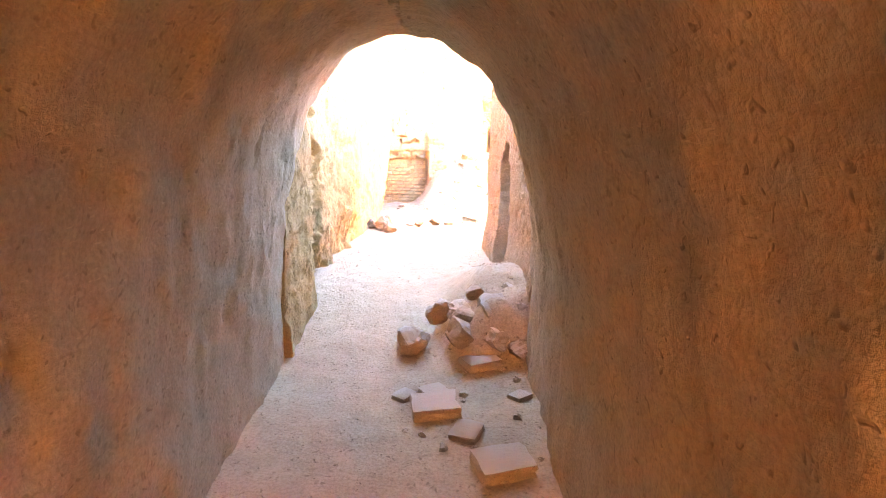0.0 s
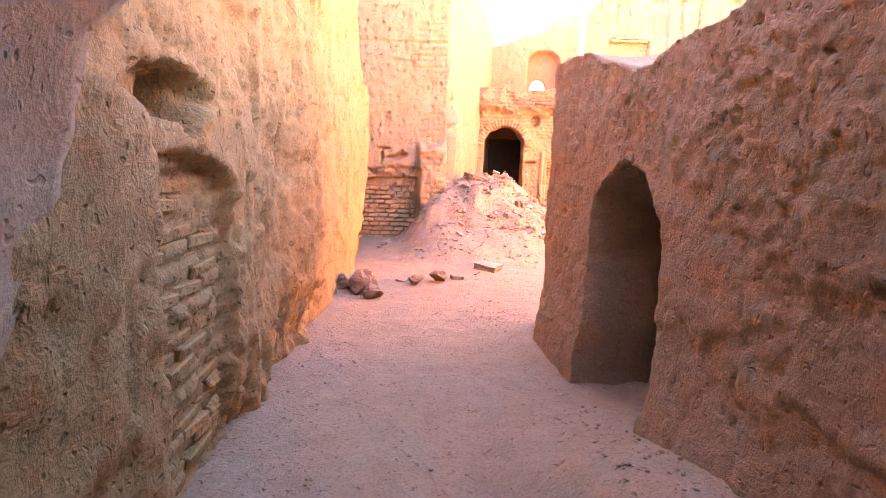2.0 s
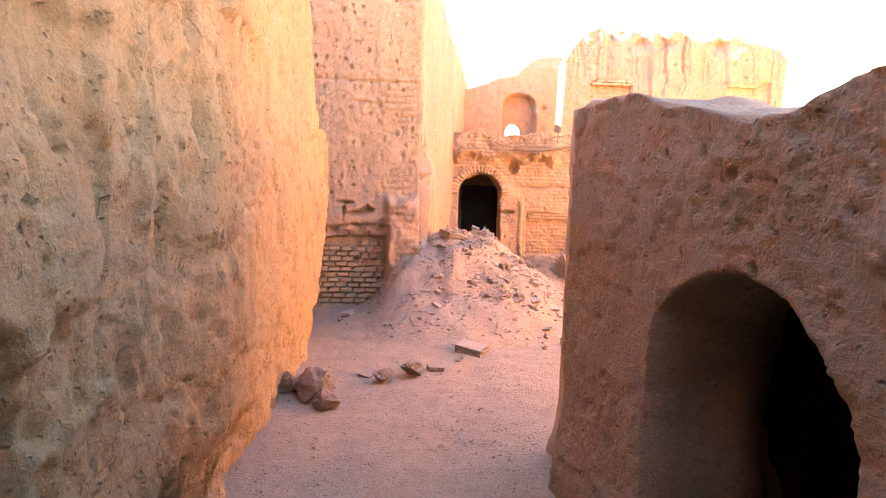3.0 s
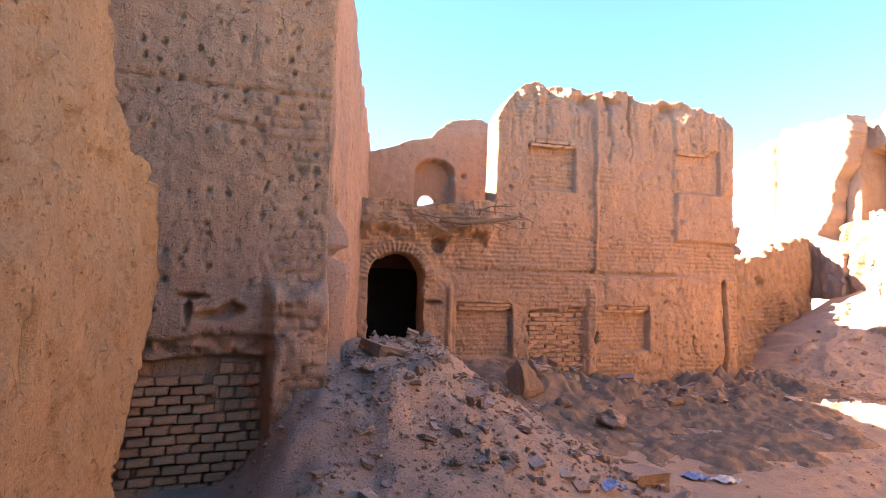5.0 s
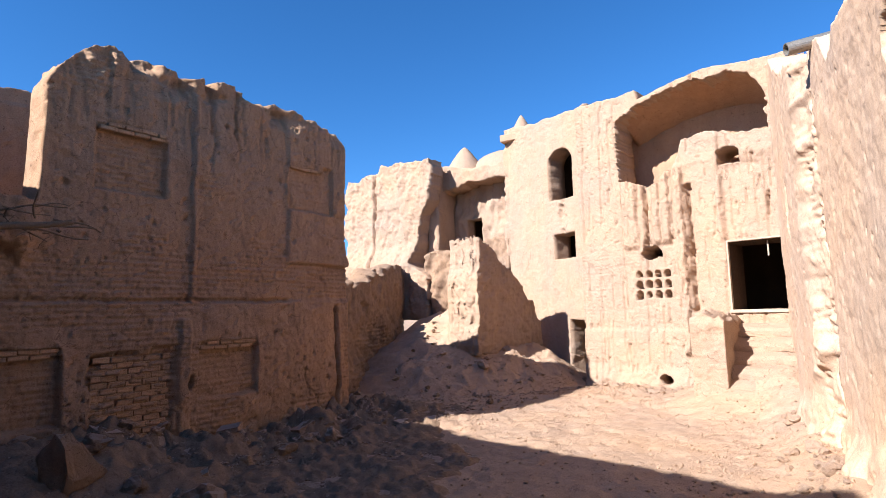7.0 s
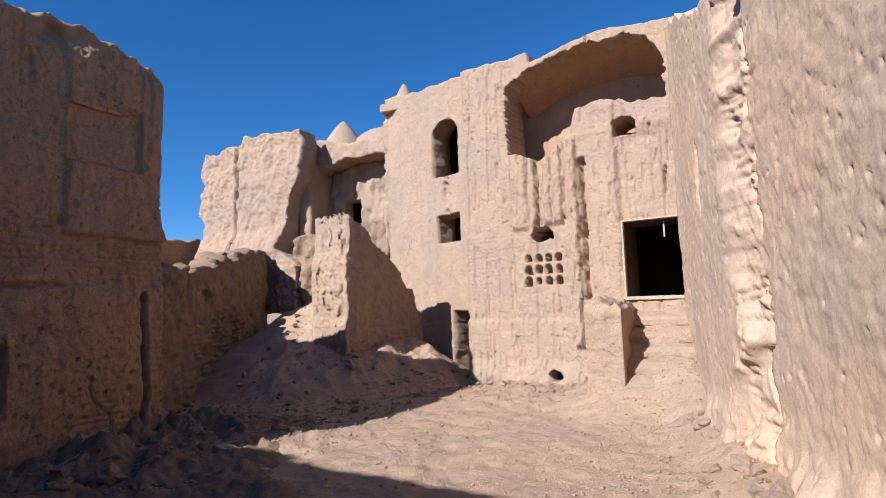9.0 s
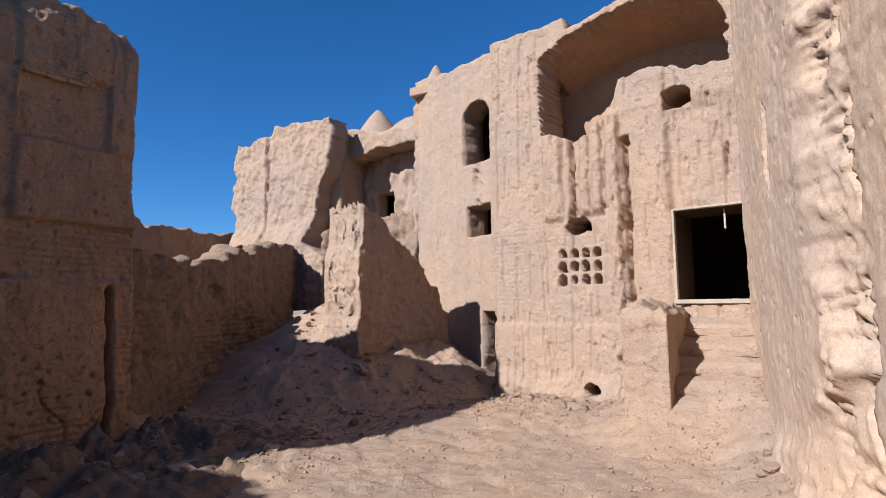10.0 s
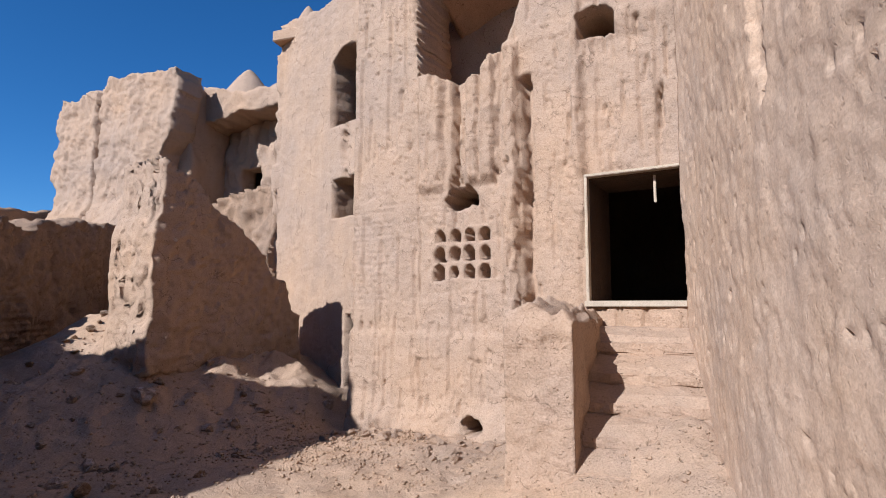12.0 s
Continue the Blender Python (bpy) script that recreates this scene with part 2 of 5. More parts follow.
def wall(name, p, q, side, z0, top, thick, cell, material, depth=None, holes=(), label="", ragged=0.06, bumps=0.02, category="wall", back_noise=0.03, seed=0.0, kind="structure", strips=4, grit=0.006, chips=0.12, flake=0.01):
    """A worn wall from p to q in plan. side 1: its face is to the right of the way from p to q. depth(u, z): how far the face stands out.
    holes: outlines cut right through it."""
    p, q = Vector(p).to_2d(), Vector(q).to_2d()
    length = (q - p).length
    d = (q - p) / length
    n = Vector((d.y, -d.x)) * side
    us = np.linspace(0, length, max(2, int(length / cell) + 1))
    high = float(np.max(top(us))) + ragged + 0.05
    zs = np.linspace(z0, high, max(2, int((high - z0) / cell) + 1))
    nu, nz = len(us), len(zs)

    def solid(u, z):
        s = top(u) + ragged * rough(u, 3.1 + seed, 0.5, 0.5, 4, 0.6) - z
        for f in holes:
            s = np.minimum(s, f(u, z))
        return s

    U, Z = np.meshgrid(us, zs, indexing="ij")
    cu, cz = (U[:-1, :-1] + U[1:, 1:]) / 2, (Z[:-1, :-1] + Z[1:, 1:]) / 2
    keep = solid(cu, cz) > 0
    if not holes:
        keep[:, 0] = True
    padded = np.zeros((nu + 1, nz + 1), bool)
    padded[1:-1, 1:-1] = keep
    corners = np.stack([padded[:-1, :-1], padded[1:, :-1], padded[:-1, 1:], padded[1:, 1:]])
    used, border = corners.any(0), corners.any(0) & ~corners.all(0)
    rim = border.copy()
    rim[0], rim[-1], rim[:, 0] = False, False, False
    s, e = solid(U, Z), 0.004
    gu, gz = (solid(U + e, Z) - s) / e, (solid(U, Z + e) - s) / e
    g2 = np.maximum(gu**2 + gz**2, 0.3)
    limit = 0.75 * cell
    U = np.where(rim, U - np.clip(s * gu / g2, -limit, limit), U)
    Z = np.where(rim, Z - np.clip(s * gz / g2, -limit, limit), Z)
    D = bumps * rough(U, seed, Z, 0.55, 5, 0.55) + grit * rough(U, 3 + seed, Z, 0.13, 4, 0.7) - 1.6 * grit * smooth(rough(U, 8 + seed, Z * 0.8, 0.07, 2, 0.6), 0.45, 0.8) + pits(U, Z, max(0.09, 3.2 * cell), chips, 0.03, 21) + flake * (smooth(rough(U, 12 + seed, Z, 0.4, 5, 0.6), 0.0, 0.025) + 0.7 * smooth(rough(U, 15 + seed, Z, 0.22, 4, 0.6), 0.12, 0.15))
    if depth:
        D = D + depth(U, Z)
    D = np.maximum(D, -0.85 * thick)
    back = -thick + back_noise * rough(U, 40 + seed, Z, 0.6, 3)

    index = np.full((nu, nz), -1, np.int64)
    count = int(used.sum())
    index[used] = np.arange(count)

    def place(u, z, dd):
        return np.stack([p.x + d.x * u + n.x * dd, p.y + d.y * u + n.y * dd, z], -1)

    front, rear = place(U[used], Z[used], D[used]), place(U[used], Z[used], back[used])
    verts = [front, rear]
    a, b, c, e4 = (index[:-1, :-1][keep], index[1:, :-1][keep], index[1:, 1:][keep], index[:-1, 1:][keep])
    quads = np.stack([a, b, c, e4], -1) if side == 1 else np.stack([a, e4, c, b], -1)
    faces = [quads, quads[:, ::-1] + count]
    # the broken edges: strips from the front outline to the back one
    edges = []
    for axis in (0, 1):
        first = padded[:-1, 1:-1] != padded[1:, 1:-1] if axis == 0 else padded[1:-1, :-1] != padded[1:-1, 1:]
        if axis == 0:
            i, j = np.nonzero(first)
            edges.append(np.stack([index[i, j], index[i, j + 1]], -1))
            flip = padded[i + 1, j + 1]
        else:
            i, j = np.nonzero(first)
            edges.append(np.stack([index[i, j], index[i + 1, j]], -1))
            flip = ~padded[i + 1, j + 1]
        edges[-1][flip] = edges[-1][flip][:, ::-1]
    edges = np.concatenate(edges)
    if side != 1:
        edges = edges[:, ::-1]
    ring = np.unique(edges)
    slot = np.full(count, -1, np.int64)
    slot[ring] = np.arange(len(ring))
    base, layers = 2 * count, [ring]
    for m in range(1, strips):
        f = m / strips
        pt = front[ring] * (1 - f) + rear[ring] * f
        w = 0.6 * ragged * math.sin(math.pi * f)
        wob = np.stack([rough(pt[:, 0], pt[:, 1], pt[:, 2] + 7 * m, 0.2, 3), rough(pt[:, 1], pt[:, 0], pt[:, 2] - 7 * m, 0.2, 3), 1.2 * rough(pt[:, 2], pt[:, 0], pt[:, 1] + 3 * m, 0.2, 3)], -1)
        verts.append(pt + min(w, 0.05) * wob)
        layers.append(base + np.arange(len(ring)))
        base += len(ring)
    layers.append(ring + count)
    for one, two in zip(layers[:-1], layers[1:]):
        x, y = slot[edges[:, 0]], slot[edges[:, 1]]
        faces.append(np.stack([one[x], two[x], two[y], one[y]], -1))
    ob = new(name, mesh_of(name, np.concatenate(verts), np.concatenate(faces), material, True))
    return tagged(ob, label, category, kind=kind)


def slab(name, x0, x1, y0, y1, z0, z1, material, label, category="wall", cell=0.25, turn=0.0, kind="structure"):
    """A plain thick slab with slightly uneven faces, for rooms behind openings."""
    bm = bmesh.new()
    bmesh.ops.create_cube(bm, size=1.0)
    for v in bm.verts:
        v.co = Vector(((x0 + x1) / 2 + v.co.x * (x1 - x0), (y0 + y1) / 2 + v.co.y * (y1 - y0), (z0 + z1) / 2 + v.co.z * (z1 - z0)))
    bmesh.ops.bevel(bm, geom=bm.edges[:], offset=0.02, segments=1, affect="EDGES")
    me = bpy.data.meshes.new(name)
    bm.to_mesh(me)
    bm.free()
    me.materials.append(material)
    return tagged(new(name, me), label, category, kind=kind)


def room(name, p, q, side, u0, u1, z0, z1, near, far, material, t=0.25):
    """The walls, floor and ceiling of a dark room behind a wall that runs from p to q."""
    p, q = Vector(p).to_2d(), Vector(q).to_2d()
    d = (q - p).normalized()
    n = Vector((d.y, -d.x)) * side
    m = Matrix(((d.x, -n.x, 0, p.x), (d.y, -n.y, 0, p.y), (0, 0, 1, 0), (0, 0, 0, 1)))
    for nm, word, cat, x0, x1, y0, y1, a, c in (
            ("wall_" + name + "_back", "plain mud back wall of a dark room", "wall", u0 - t, u1 + t, far, far + t, z0 - t, z1 + t),
            ("wall_" + name + "_side", "plain mud side wall of a dark room", "wall", u0 - t, u0, near, far, z0 - t, z1 + t),
            ("wall_" + name + "_end", "plain mud end wall of a dark room", "wall", u1, u1 + t, near, far, z0 - t, z1 + t),
            ("ceiling_" + name, "earth ceiling of a dark room", "ceiling", u0, u1, near, far, z1, z1 + t),
            ("floor_" + name, "earth floor of a dark room", "floor", u0, u1, near, far, z0 - t, z0)):
        slab(nm, x0, x1, y0, y1, a, c, material, word, cat).data.transform(m)


# ---- ground ----
def hill(x, y, cx, cy, rx, ry, h, power=1.5, turn=0.0):
    c, s = math.cos(turn), math.sin(turn)
    a, b = (x - cx) * c + (y - cy) * s, -(x - cx) * s + (y - cy) * c
    return h * np.clip(1 - np.hypot(a / rx, b / ry), 0, 1) ** power


def ground_height(x, y):
    x, y = np.asarray(x, float), np.asarray(y, float)
    z = 0.2 * smooth(y, 3.0, 4.6) * (1 - smooth(x, 0.5, 5.5))
    # the bank of debris at the mouth of the passage
    z = z + 0.42 * smooth(x, -0.25, 0.3) * smooth(y, 3.35, 3.65) * (1 - smooth(y, 3.9, 6.0)) * (1 - smooth(x, 0.9, 1.3)) * (1 + 0.25 * rough(x, y, 1.0, 0.3, 4, 0.6) * (1 - smooth(y, 4.0, 4.6)))
    # rubble heap beside the tower, and the ridge behind it
    heap = np.maximum(np.minimum(hill(x, y, 0.4, 11.75, 2.5, 2.25, 1.35, 1.15), 0.90), hill(x, y, 0.9, 13.6, 1.9, 3.4, 0.5, 1.0))
    heap = np.maximum(heap, hill(x, y, 2.6, 14.2, 2.2, 1.6, 0.45, 1.0))
    lumps = rough(x, y, 0.3, 0.6, 4, 0.55)
    z = z + heap * (1 + 0.17 * lumps + 0.10 * rough(x, y, 3.0, 0.2, 3, 0.65)) * (1 - 0.75 * smooth(x, -0.1, -0.7))
    # debris at the foot of the house, the slope under the pier, the foot of the facade
    face = 15.425 - 0.09 * x
    foot = smooth(face - y, 2.6, 0.2) * smooth(x, 2.2, 3.6) * (1 - smooth(x, 8.0, 9.5))
    z = z + foot * (0.12 + 0.17 * rough(x, y, 4.0, 0.4, 4, 0.7))
    slope = np.maximum(hill(x, y, 13.5, 15.9, 3.6, 3.5, 1.95, 1.0), hill(x, y, 15.0, 17.6, 2.6, 2.6, 1.9, 1.0))
    slope = np.maximum(slope, hill(x, y, 13.4, 13.7, 2.1, 1.4, 0.85, 1.0))
    z = z + slope + smooth(slope, 0.02, 0.3) * (0.075 * rough(x, y, 1.0, 0.45, 4, 0.6) + 0.03 * rough(x, y, 5.0, 0.16, 2, 0.6))
    z = z + hill(x, y, 11.3, 8.75, 2.3, 1.5, 0.42, 1.0)
    z = z + (0.30 - 0.17 * smooth(y, 9.5, 10.2)) * smooth(x - 0.225 * (y - 8.2), 9.4, 12.2) * smooth(y, 7.5, 8.5) * (1 - smooth(y, 11.3, 12.6))
    south = 7.05 + 0.104 * (x - 0.5)
    z = z + 0.28 * smooth(south + 0.75 - y, 0.0, 0.7) * smooth(x, 3.5, 6.0) * (1 - smooth(x, 11, 12))
    near = smooth(np.hypot(x - 5, y - 8), 30, 16)
    z = z + near * (0.026 * rough(x, y, 0.0, 1.1, 3) + (0.009 + 0.012 * smooth(x, 3.0, 5.0)) * rough(x, y, 2.0, 0.23, 4, 0.62) - 0.02 * smooth(x, 3.0, 5.0) * smooth(rough(x, y, 9.0, 0.3, 3, 0.6), 0.3, 0.7))
    return z


def spaced(lo, hi, fine_lo, fine_hi, step):
    """Marks that lie close together in the middle and spread out to both ends."""
    marks = list(np.arange(fine_lo, fine_hi + step / 2, step))
    gap, at = step, fine_hi
    while at < hi:
        gap *= 1.25
        at += gap
        marks.append(at)
    gap, at = step, fine_lo
    while at > lo:
        gap *= 1.25
        at -= gap
        marks.insert(0, at)
    return np.array(marks)


gx, gy = spaced(-900, 900, -1.8, 13.2, 0.045), spaced(-900, 900, 0.5, 15.6, 0.045)
GX, GY = np.meshgrid(gx, gy, indexing="ij")
gi = np.arange(GX.size).reshape(GX.shape)
gfaces = np.stack([gi[:-1, :-1], gi[1:, :-1], gi[1:, 1:], gi[:-1, 1:]], -1).reshape(-1, 4)
tagged(new("ground", mesh_of("ground", np.stack([GX, GY, ground_height(GX, GY)], -1).reshape(-1, 3), gfaces, DUST, True)),
       "trampled dusty pale brown earth between the ruins", "ground", kind="structure")


def on_ground(x, y):
    return float(ground_height(x, y))


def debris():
    """The rough bank of dark crumbled soil along the foot of the house; its colour also deepens the shade there."""
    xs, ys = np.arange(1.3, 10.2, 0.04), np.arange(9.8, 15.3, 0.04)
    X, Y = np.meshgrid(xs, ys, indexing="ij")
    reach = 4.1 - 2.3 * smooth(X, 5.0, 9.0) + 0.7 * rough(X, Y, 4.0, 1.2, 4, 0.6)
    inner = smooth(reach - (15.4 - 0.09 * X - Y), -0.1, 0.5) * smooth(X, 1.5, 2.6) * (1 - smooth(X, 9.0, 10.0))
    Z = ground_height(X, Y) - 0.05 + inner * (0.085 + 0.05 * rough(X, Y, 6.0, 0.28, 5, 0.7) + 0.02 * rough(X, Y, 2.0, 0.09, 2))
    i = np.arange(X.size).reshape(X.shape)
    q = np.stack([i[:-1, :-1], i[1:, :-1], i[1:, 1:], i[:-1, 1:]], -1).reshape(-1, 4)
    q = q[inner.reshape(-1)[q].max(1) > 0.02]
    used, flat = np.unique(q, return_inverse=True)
    tagged(new("debris", mesh_of("debris", np.stack([X, Y, Z], -1).reshape(-1, 3)[used], flat.reshape(q.shape), SHADE_SOIL, True)), "bank of dark crumbled soil along the house, deepened for shade", "soil", kind="stuff")


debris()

# ---- the vaulted passage ----
PROFILE = [(-1.22, -0.3), (-1.21, 0.6), (-1.17, 1.2), (-1.1, 1.62), (-0.98, 1.88), (-0.79, 2.08), (-0.5, 2.2), (-0.2, 2.17), (0.08, 1.98), (0.29, 1.68), (0.41, 1.3), (0.47, 0.9), (0.5, -0.3)]


def passage():
    pts = np.array(PROFILE)
    run = np.r_[0, np.cumsum(np.hypot(*np.diff(pts, axis=0).T))]
    s = np.linspace(0, run[-1], 190)
    px, pz = np.interp(s, run, pts[:, 0]), np.interp(s, run, pts[:, 1])
    for _ in range(6):
        px[1:-1], pz[1:-1] = (px[:-2] + 2 * px[1:-1] + px[2:]) / 4, (pz[:-2] + 2 * pz[1:-1] + pz[2:]) / 4
    nx, nz = np.gradient(pz), -np.gradient(px)
    norm = np.hypot(nx, nz)
    nx, nz = nx / norm, nz / norm
    ys = np.linspace(-3.2, 3.7, 230)
    X, Y = np.meshgrid(px, ys, indexing="ij")
    Zz = np.repeat(pz[:, None], len(ys), 1)
    end = 0.10 * rough(s, 2.0, 0, 0.3, 4)
    Y = Y + (end[:, None] + 0.06) * smooth(Y, 3.0, 3.7)
    drift = 0.04 * np.clip(3.7 - Y, 0, 3) * np.where(X > -0.4, 1.0, -0.8)
    r = 0.028 * rough(X, Y, Zz, 0.7, 5, 0.55) + 0.012 * np.minimum(0, rough(X * 3, Y * 3, Zz, 0.3, 3)) + 0.05 * smooth(Y, 3.35, 3.8)
    r = r + 0.006 * rough(X, Y, Zz, 0.1, 3, 0.7)
    gouge = rough(X, Y * 2.2, Zz * 0.8, 0.14, 3, 0.6)
    r = r + 0.02 * smooth(gouge, 0.8, 1.0)
    X, Zz = X + nx[:, None] * -r - drift, Zz - nz[:, None] * r
    grid = np.stack([X, Y, Zz], -1).reshape(-1, 3)
    m, k = len(px), len(ys)
    gi = np.arange(m * k).reshape(m, k)
    faces = [np.stack([gi[:-1, :-1], gi[:-1, 1:], gi[1:, 1:], gi[1:, :-1]], -1).reshape(-1, 4)]
    # outer faces: a block round the vault
    ang = np.linspace(0, 1, m)
    ox = np.interp(ang, [0, 0.33, 0.67, 1], [-2.4, -2.4, 1.7, 1.7])
    oz = np.interp(ang, [0, 0.33, 0.67, 1], [-0.3, 3.3, 3.3, -0.3])
    verts = [grid]
    base = m * k
    for y, ring in ((3.62, gi[:, -1]), (-3.2, gi[:, 0])):
        verts.append(np.stack([ox, np.full(m, y), oz], -1))
        o = base + np.arange(m)
        q = np.stack([ring[:-1], o[:-1], o[1:], ring[1:]], -1)
        faces.append(q if y > 0 else q[:, ::-1])
        base += m
    a, b = m * k + np.arange(m), m * k + m + np.arange(m)
    faces.append(np.stack([a[:-1], b[:-1], b[1:], a[1:]], -1))
    ob = new("wall_passage", mesh_of("wall_passage", np.concatenate(verts), np.concatenate(faces), TUNNEL, True))
    tagged(ob, "narrow vaulted passage of muted brown mud plaster", "passage", kind="structure")
    # Unseen walls added behind the open rear; their heights trim the light entering there.
    slab("wall_passage_end", -3.4, 2.7, -6.5, -6.0, -0.3, 3.0, MUD, "unseen plain mud wall added across the rear of the passage")
    for x, high in ((-3.0, 2.4), (2.2, 2.6)):
        slab("wall_lane_behind", x - 0.2, x + 0.2, -6.0, -3.0, -0.3, high, MUD, "unseen plain mud wall added beside the open rear of the passage")


passage()

# the low worn pier at the mouth of the passage
wall("wall_jamb", (-1.19, 3.4), (-1.17, 4.46), 1, -0.2, line([(0, 1.9), (0.35, 1.72), (0.7, 1.66), (0.91, 1.45)]), 0.42, 0.022, OCHRE,
     depth=lambda u, z: -0.16 * smooth(u, 0.75, 0.93) ** 2 + 0.01 * rough(u, z, 1, 0.12, 3), label="low worn mud jamb at the mouth of the vaulted passage", ragged=0.05, bumps=0.018, grit=0.008)

# ---- the lane: left wall ----
LANE_END = line([(-0.3, 6.0), (0.26, 6.05), (0.7, 6.42), (1.2, 6.85), (1.5, 7.3), (1.66, 7.42), (2.3, 7.28), (2.45, 6.8), (2.62, 6.15), (3.4, 5.88), (6, 5.6)])
panel_l = inside(arch_hole(0.55, 1.72, -0.3, 1.25, 1.55, 0.03, 2.0), 0.02)


def lane_left(u, z):
    plaster = smooth(rough(u, z, 4.0, 1.1, 3) + 0.9 * smooth(u, 3.6, 4.6) - 0.5 * smooth(z, 1.5, 2.4), -0.15, 0.1)
    eroded = 0.032 * rough(u * 2.2, z * 0.55, 2.0, 0.6, 5, 0.6) + 0.014 * rough(u, z * 0.6, 6.0, 0.12, 4, 0.75) - 0.035 * smooth(rough(u * 3, z * 0.4, 1.0, 0.45, 4, 0.6), 0.35, 0.45)
    rib = 0.10 * smooth(u, 2.7, 3.0) * (1 - smooth(u, 3.3, 3.6)) * smooth(z, 0.2, 0.8)
    d = (1 - plaster) * eroded + plaster * 0.03 + rib
    d = d + 0.03 * smooth(u, 4.2, 5.0) * smooth(z, 0.3, 0.7) + 0.12 * smooth(z, 0.55, 0.0) * rough(u, z, 8, 0.5, 3)
    inp = panel_l(u, z)
    d = d * (1 - inp) + inp * (-0.075 + 0.6 * brickwork(u, z, 0.24, 0.082, 0.02, 0.03, 0.9))
    d = d - 0.14 * inside(lump_hole(1.15, 1.75, 0.33, 0.09))(u, z) - 0.2 * inside(lump_hole(1.25, 1.72, 0.1, 0.1))(u, z)
    d = d - 0.08 * inside(lump_hole(5.35, 1.55, 0.035, 0.13))(u, z) - 0.06 * inside(lump_hole(5.75, 1.75, 0.03, 0.07))(u, z)
    return d


wall("wall_lane_left", (-1.42, 3.6), (-1.16, 11.2), 1, -0.2, line([(0, 4.4), (3, 4.5), (6, 4.4), (8, 4.2)]), 1.0, 0.018, OCHRE, depth=lane_left,
     holes=[lambda u, z: LANE_END(z) - u + 0.06 * rough(u, z, 5, 0.4, 4)], label="tall eroded ochre mud wall with plaster remains and exposed brick", bumps=0.012, grit=0.005, flake=0.02)

# ---- the lane: right wall with its doorway ----
def lane_right(u, z):
    chip = rough(u + 0.4 * z, z * 1.5, 13.0, 0.14, 4, 0.6)
    plate = rough(u, z * 1.3, 3.0, 0.3, 4, 0.55)
    # plates that lift along one edge and thin out to the other
    flakes = (0.7 * smooth(plate, 0.0, 0.03) * (1 - 0.8 * smooth(plate, 0.03, 0.5)) + 0.7 * smooth(chip, 0.1, 0.13) * (1 - 0.8 * smooth(chip, 0.13, 0.6))) * smooth(z + 0.5 * rough(u, z, 1.0, 0.8, 2), 0.9, 1.5) * (1 - smooth(u, 2.0, 2.5))
    low = 0.05 * smooth(z, 0.75, 0.35)
    corner = -0.18 * smooth(u, 3.05, 3.4) ** 2
    return 0.012 * flakes + low + corner + 0.004 * rough(u, z, 5.0, 0.06, 3) + 0.06 * smooth(u, 2.3, 3.2)


wall("wall_lane_right", (0.53, 3.62), (0.53, 7.02), -1, -0.2, line([(0, 2.75), (0.5, 2.3), (1.05, 2.09), (1.75, 2.04), (2.1, 2.08), (2.65, 2.22), (3.0, 2.2), (3.4, 2.27)]), 0.52, 0.0135, STRAW_MUD, depth=lane_right,
     holes=[arch_hole(1.42, 2.38, -0.4, 1.12, 1.55, 0.03, 1.15)], chips=0.06, label="low straw-plastered mud wall with a small arched doorway", bumps=0.01, grit=0.0045, ragged=0.06, flake=0.009)

room("store", (0.53, 3.62), (0.53, 7.02), -1, 0.7, 3.0, -0.1, 1.72, 0.47, 2.0, ROOM_DARK)
# wall added behind the bend: closes the gap and blocks a stray sun patch
wall("wall_lane_back", (-2.35, 8.6), (-2.3, 11.3), 1, -0.2, line([(0, 4.6), (2.7, 5.4)]), 0.6, 0.1, MUD, label="plain mud wall added behind the lane to block sun")

# ---- the tower at the bend ----
panel_t = inside(box_hole(1.86, 2.82, -0.3, 1.19, 0.02), 0.015)
lintel_t = inside(box_hole(1.72, 2.85, 1.19, 1.34, 0.03), 0.02)


def tower_front(u, z):
    courses = brickwork(u + 0.02 * rough(u, z, 1, 0.4), z + 0.012 * rough(u, z, 6, 0.5), 0.24, 0.082, 0.016, 0.016, 0.4) * smooth(rough(u, z, 2, 0.6, 3) + 0.2 * smooth(z, 1.9, 2.6), 0.2, 0.5)
    d = 1.0 * courses + pits(u, z, 0.11, 0.28, 0.045, 4) - 0.03 * (1 - smooth(np.abs(z - 3.12 - 0.02 * rough(u, 1, 0, 0.4)), 0.0, 0.02))
    d = d - 0.04 * (1 - smooth(np.abs(z - 2.86 - 0.03 * rough(u, 6, 0, 0.3)), 0.0, 0.02)) * smooth(rough(u, 3, 3, 0.5, 2), -0.2, 0.2)
    pier = smooth(u, 2.76, 2.86) * (1 - smooth(z + 0.06 * rough(u, z, 2, 0.3), 1.62, 1.78))
    d = d + 0.2 * pier * (1 + 0.25 * rough(u, z, 5, 0.25, 3)) + 0.05 * smooth(z, 1.75, 1.4) * (1 - pier)
    d = d - 0.10 * lintel_t(u, z) * (0.6 + 0.4 * rough(u, z, 3, 0.08, 2))
    d = d * (1 - panel_t(u, z)) - 0.12 * panel_t(u, z)
    for cu, cz, ru, rz in ((2.3, 1.62, 0.09, 0.02), (2.57, 1.535, 0.08, 0.04), (2.44, 1.49, 0.1, 0.025), (2.28, 1.52, 0.025, 0.06)):
        d = d - 0.12 * inside(lump_hole(cu, cz, ru, rz))(u, z)
    return d


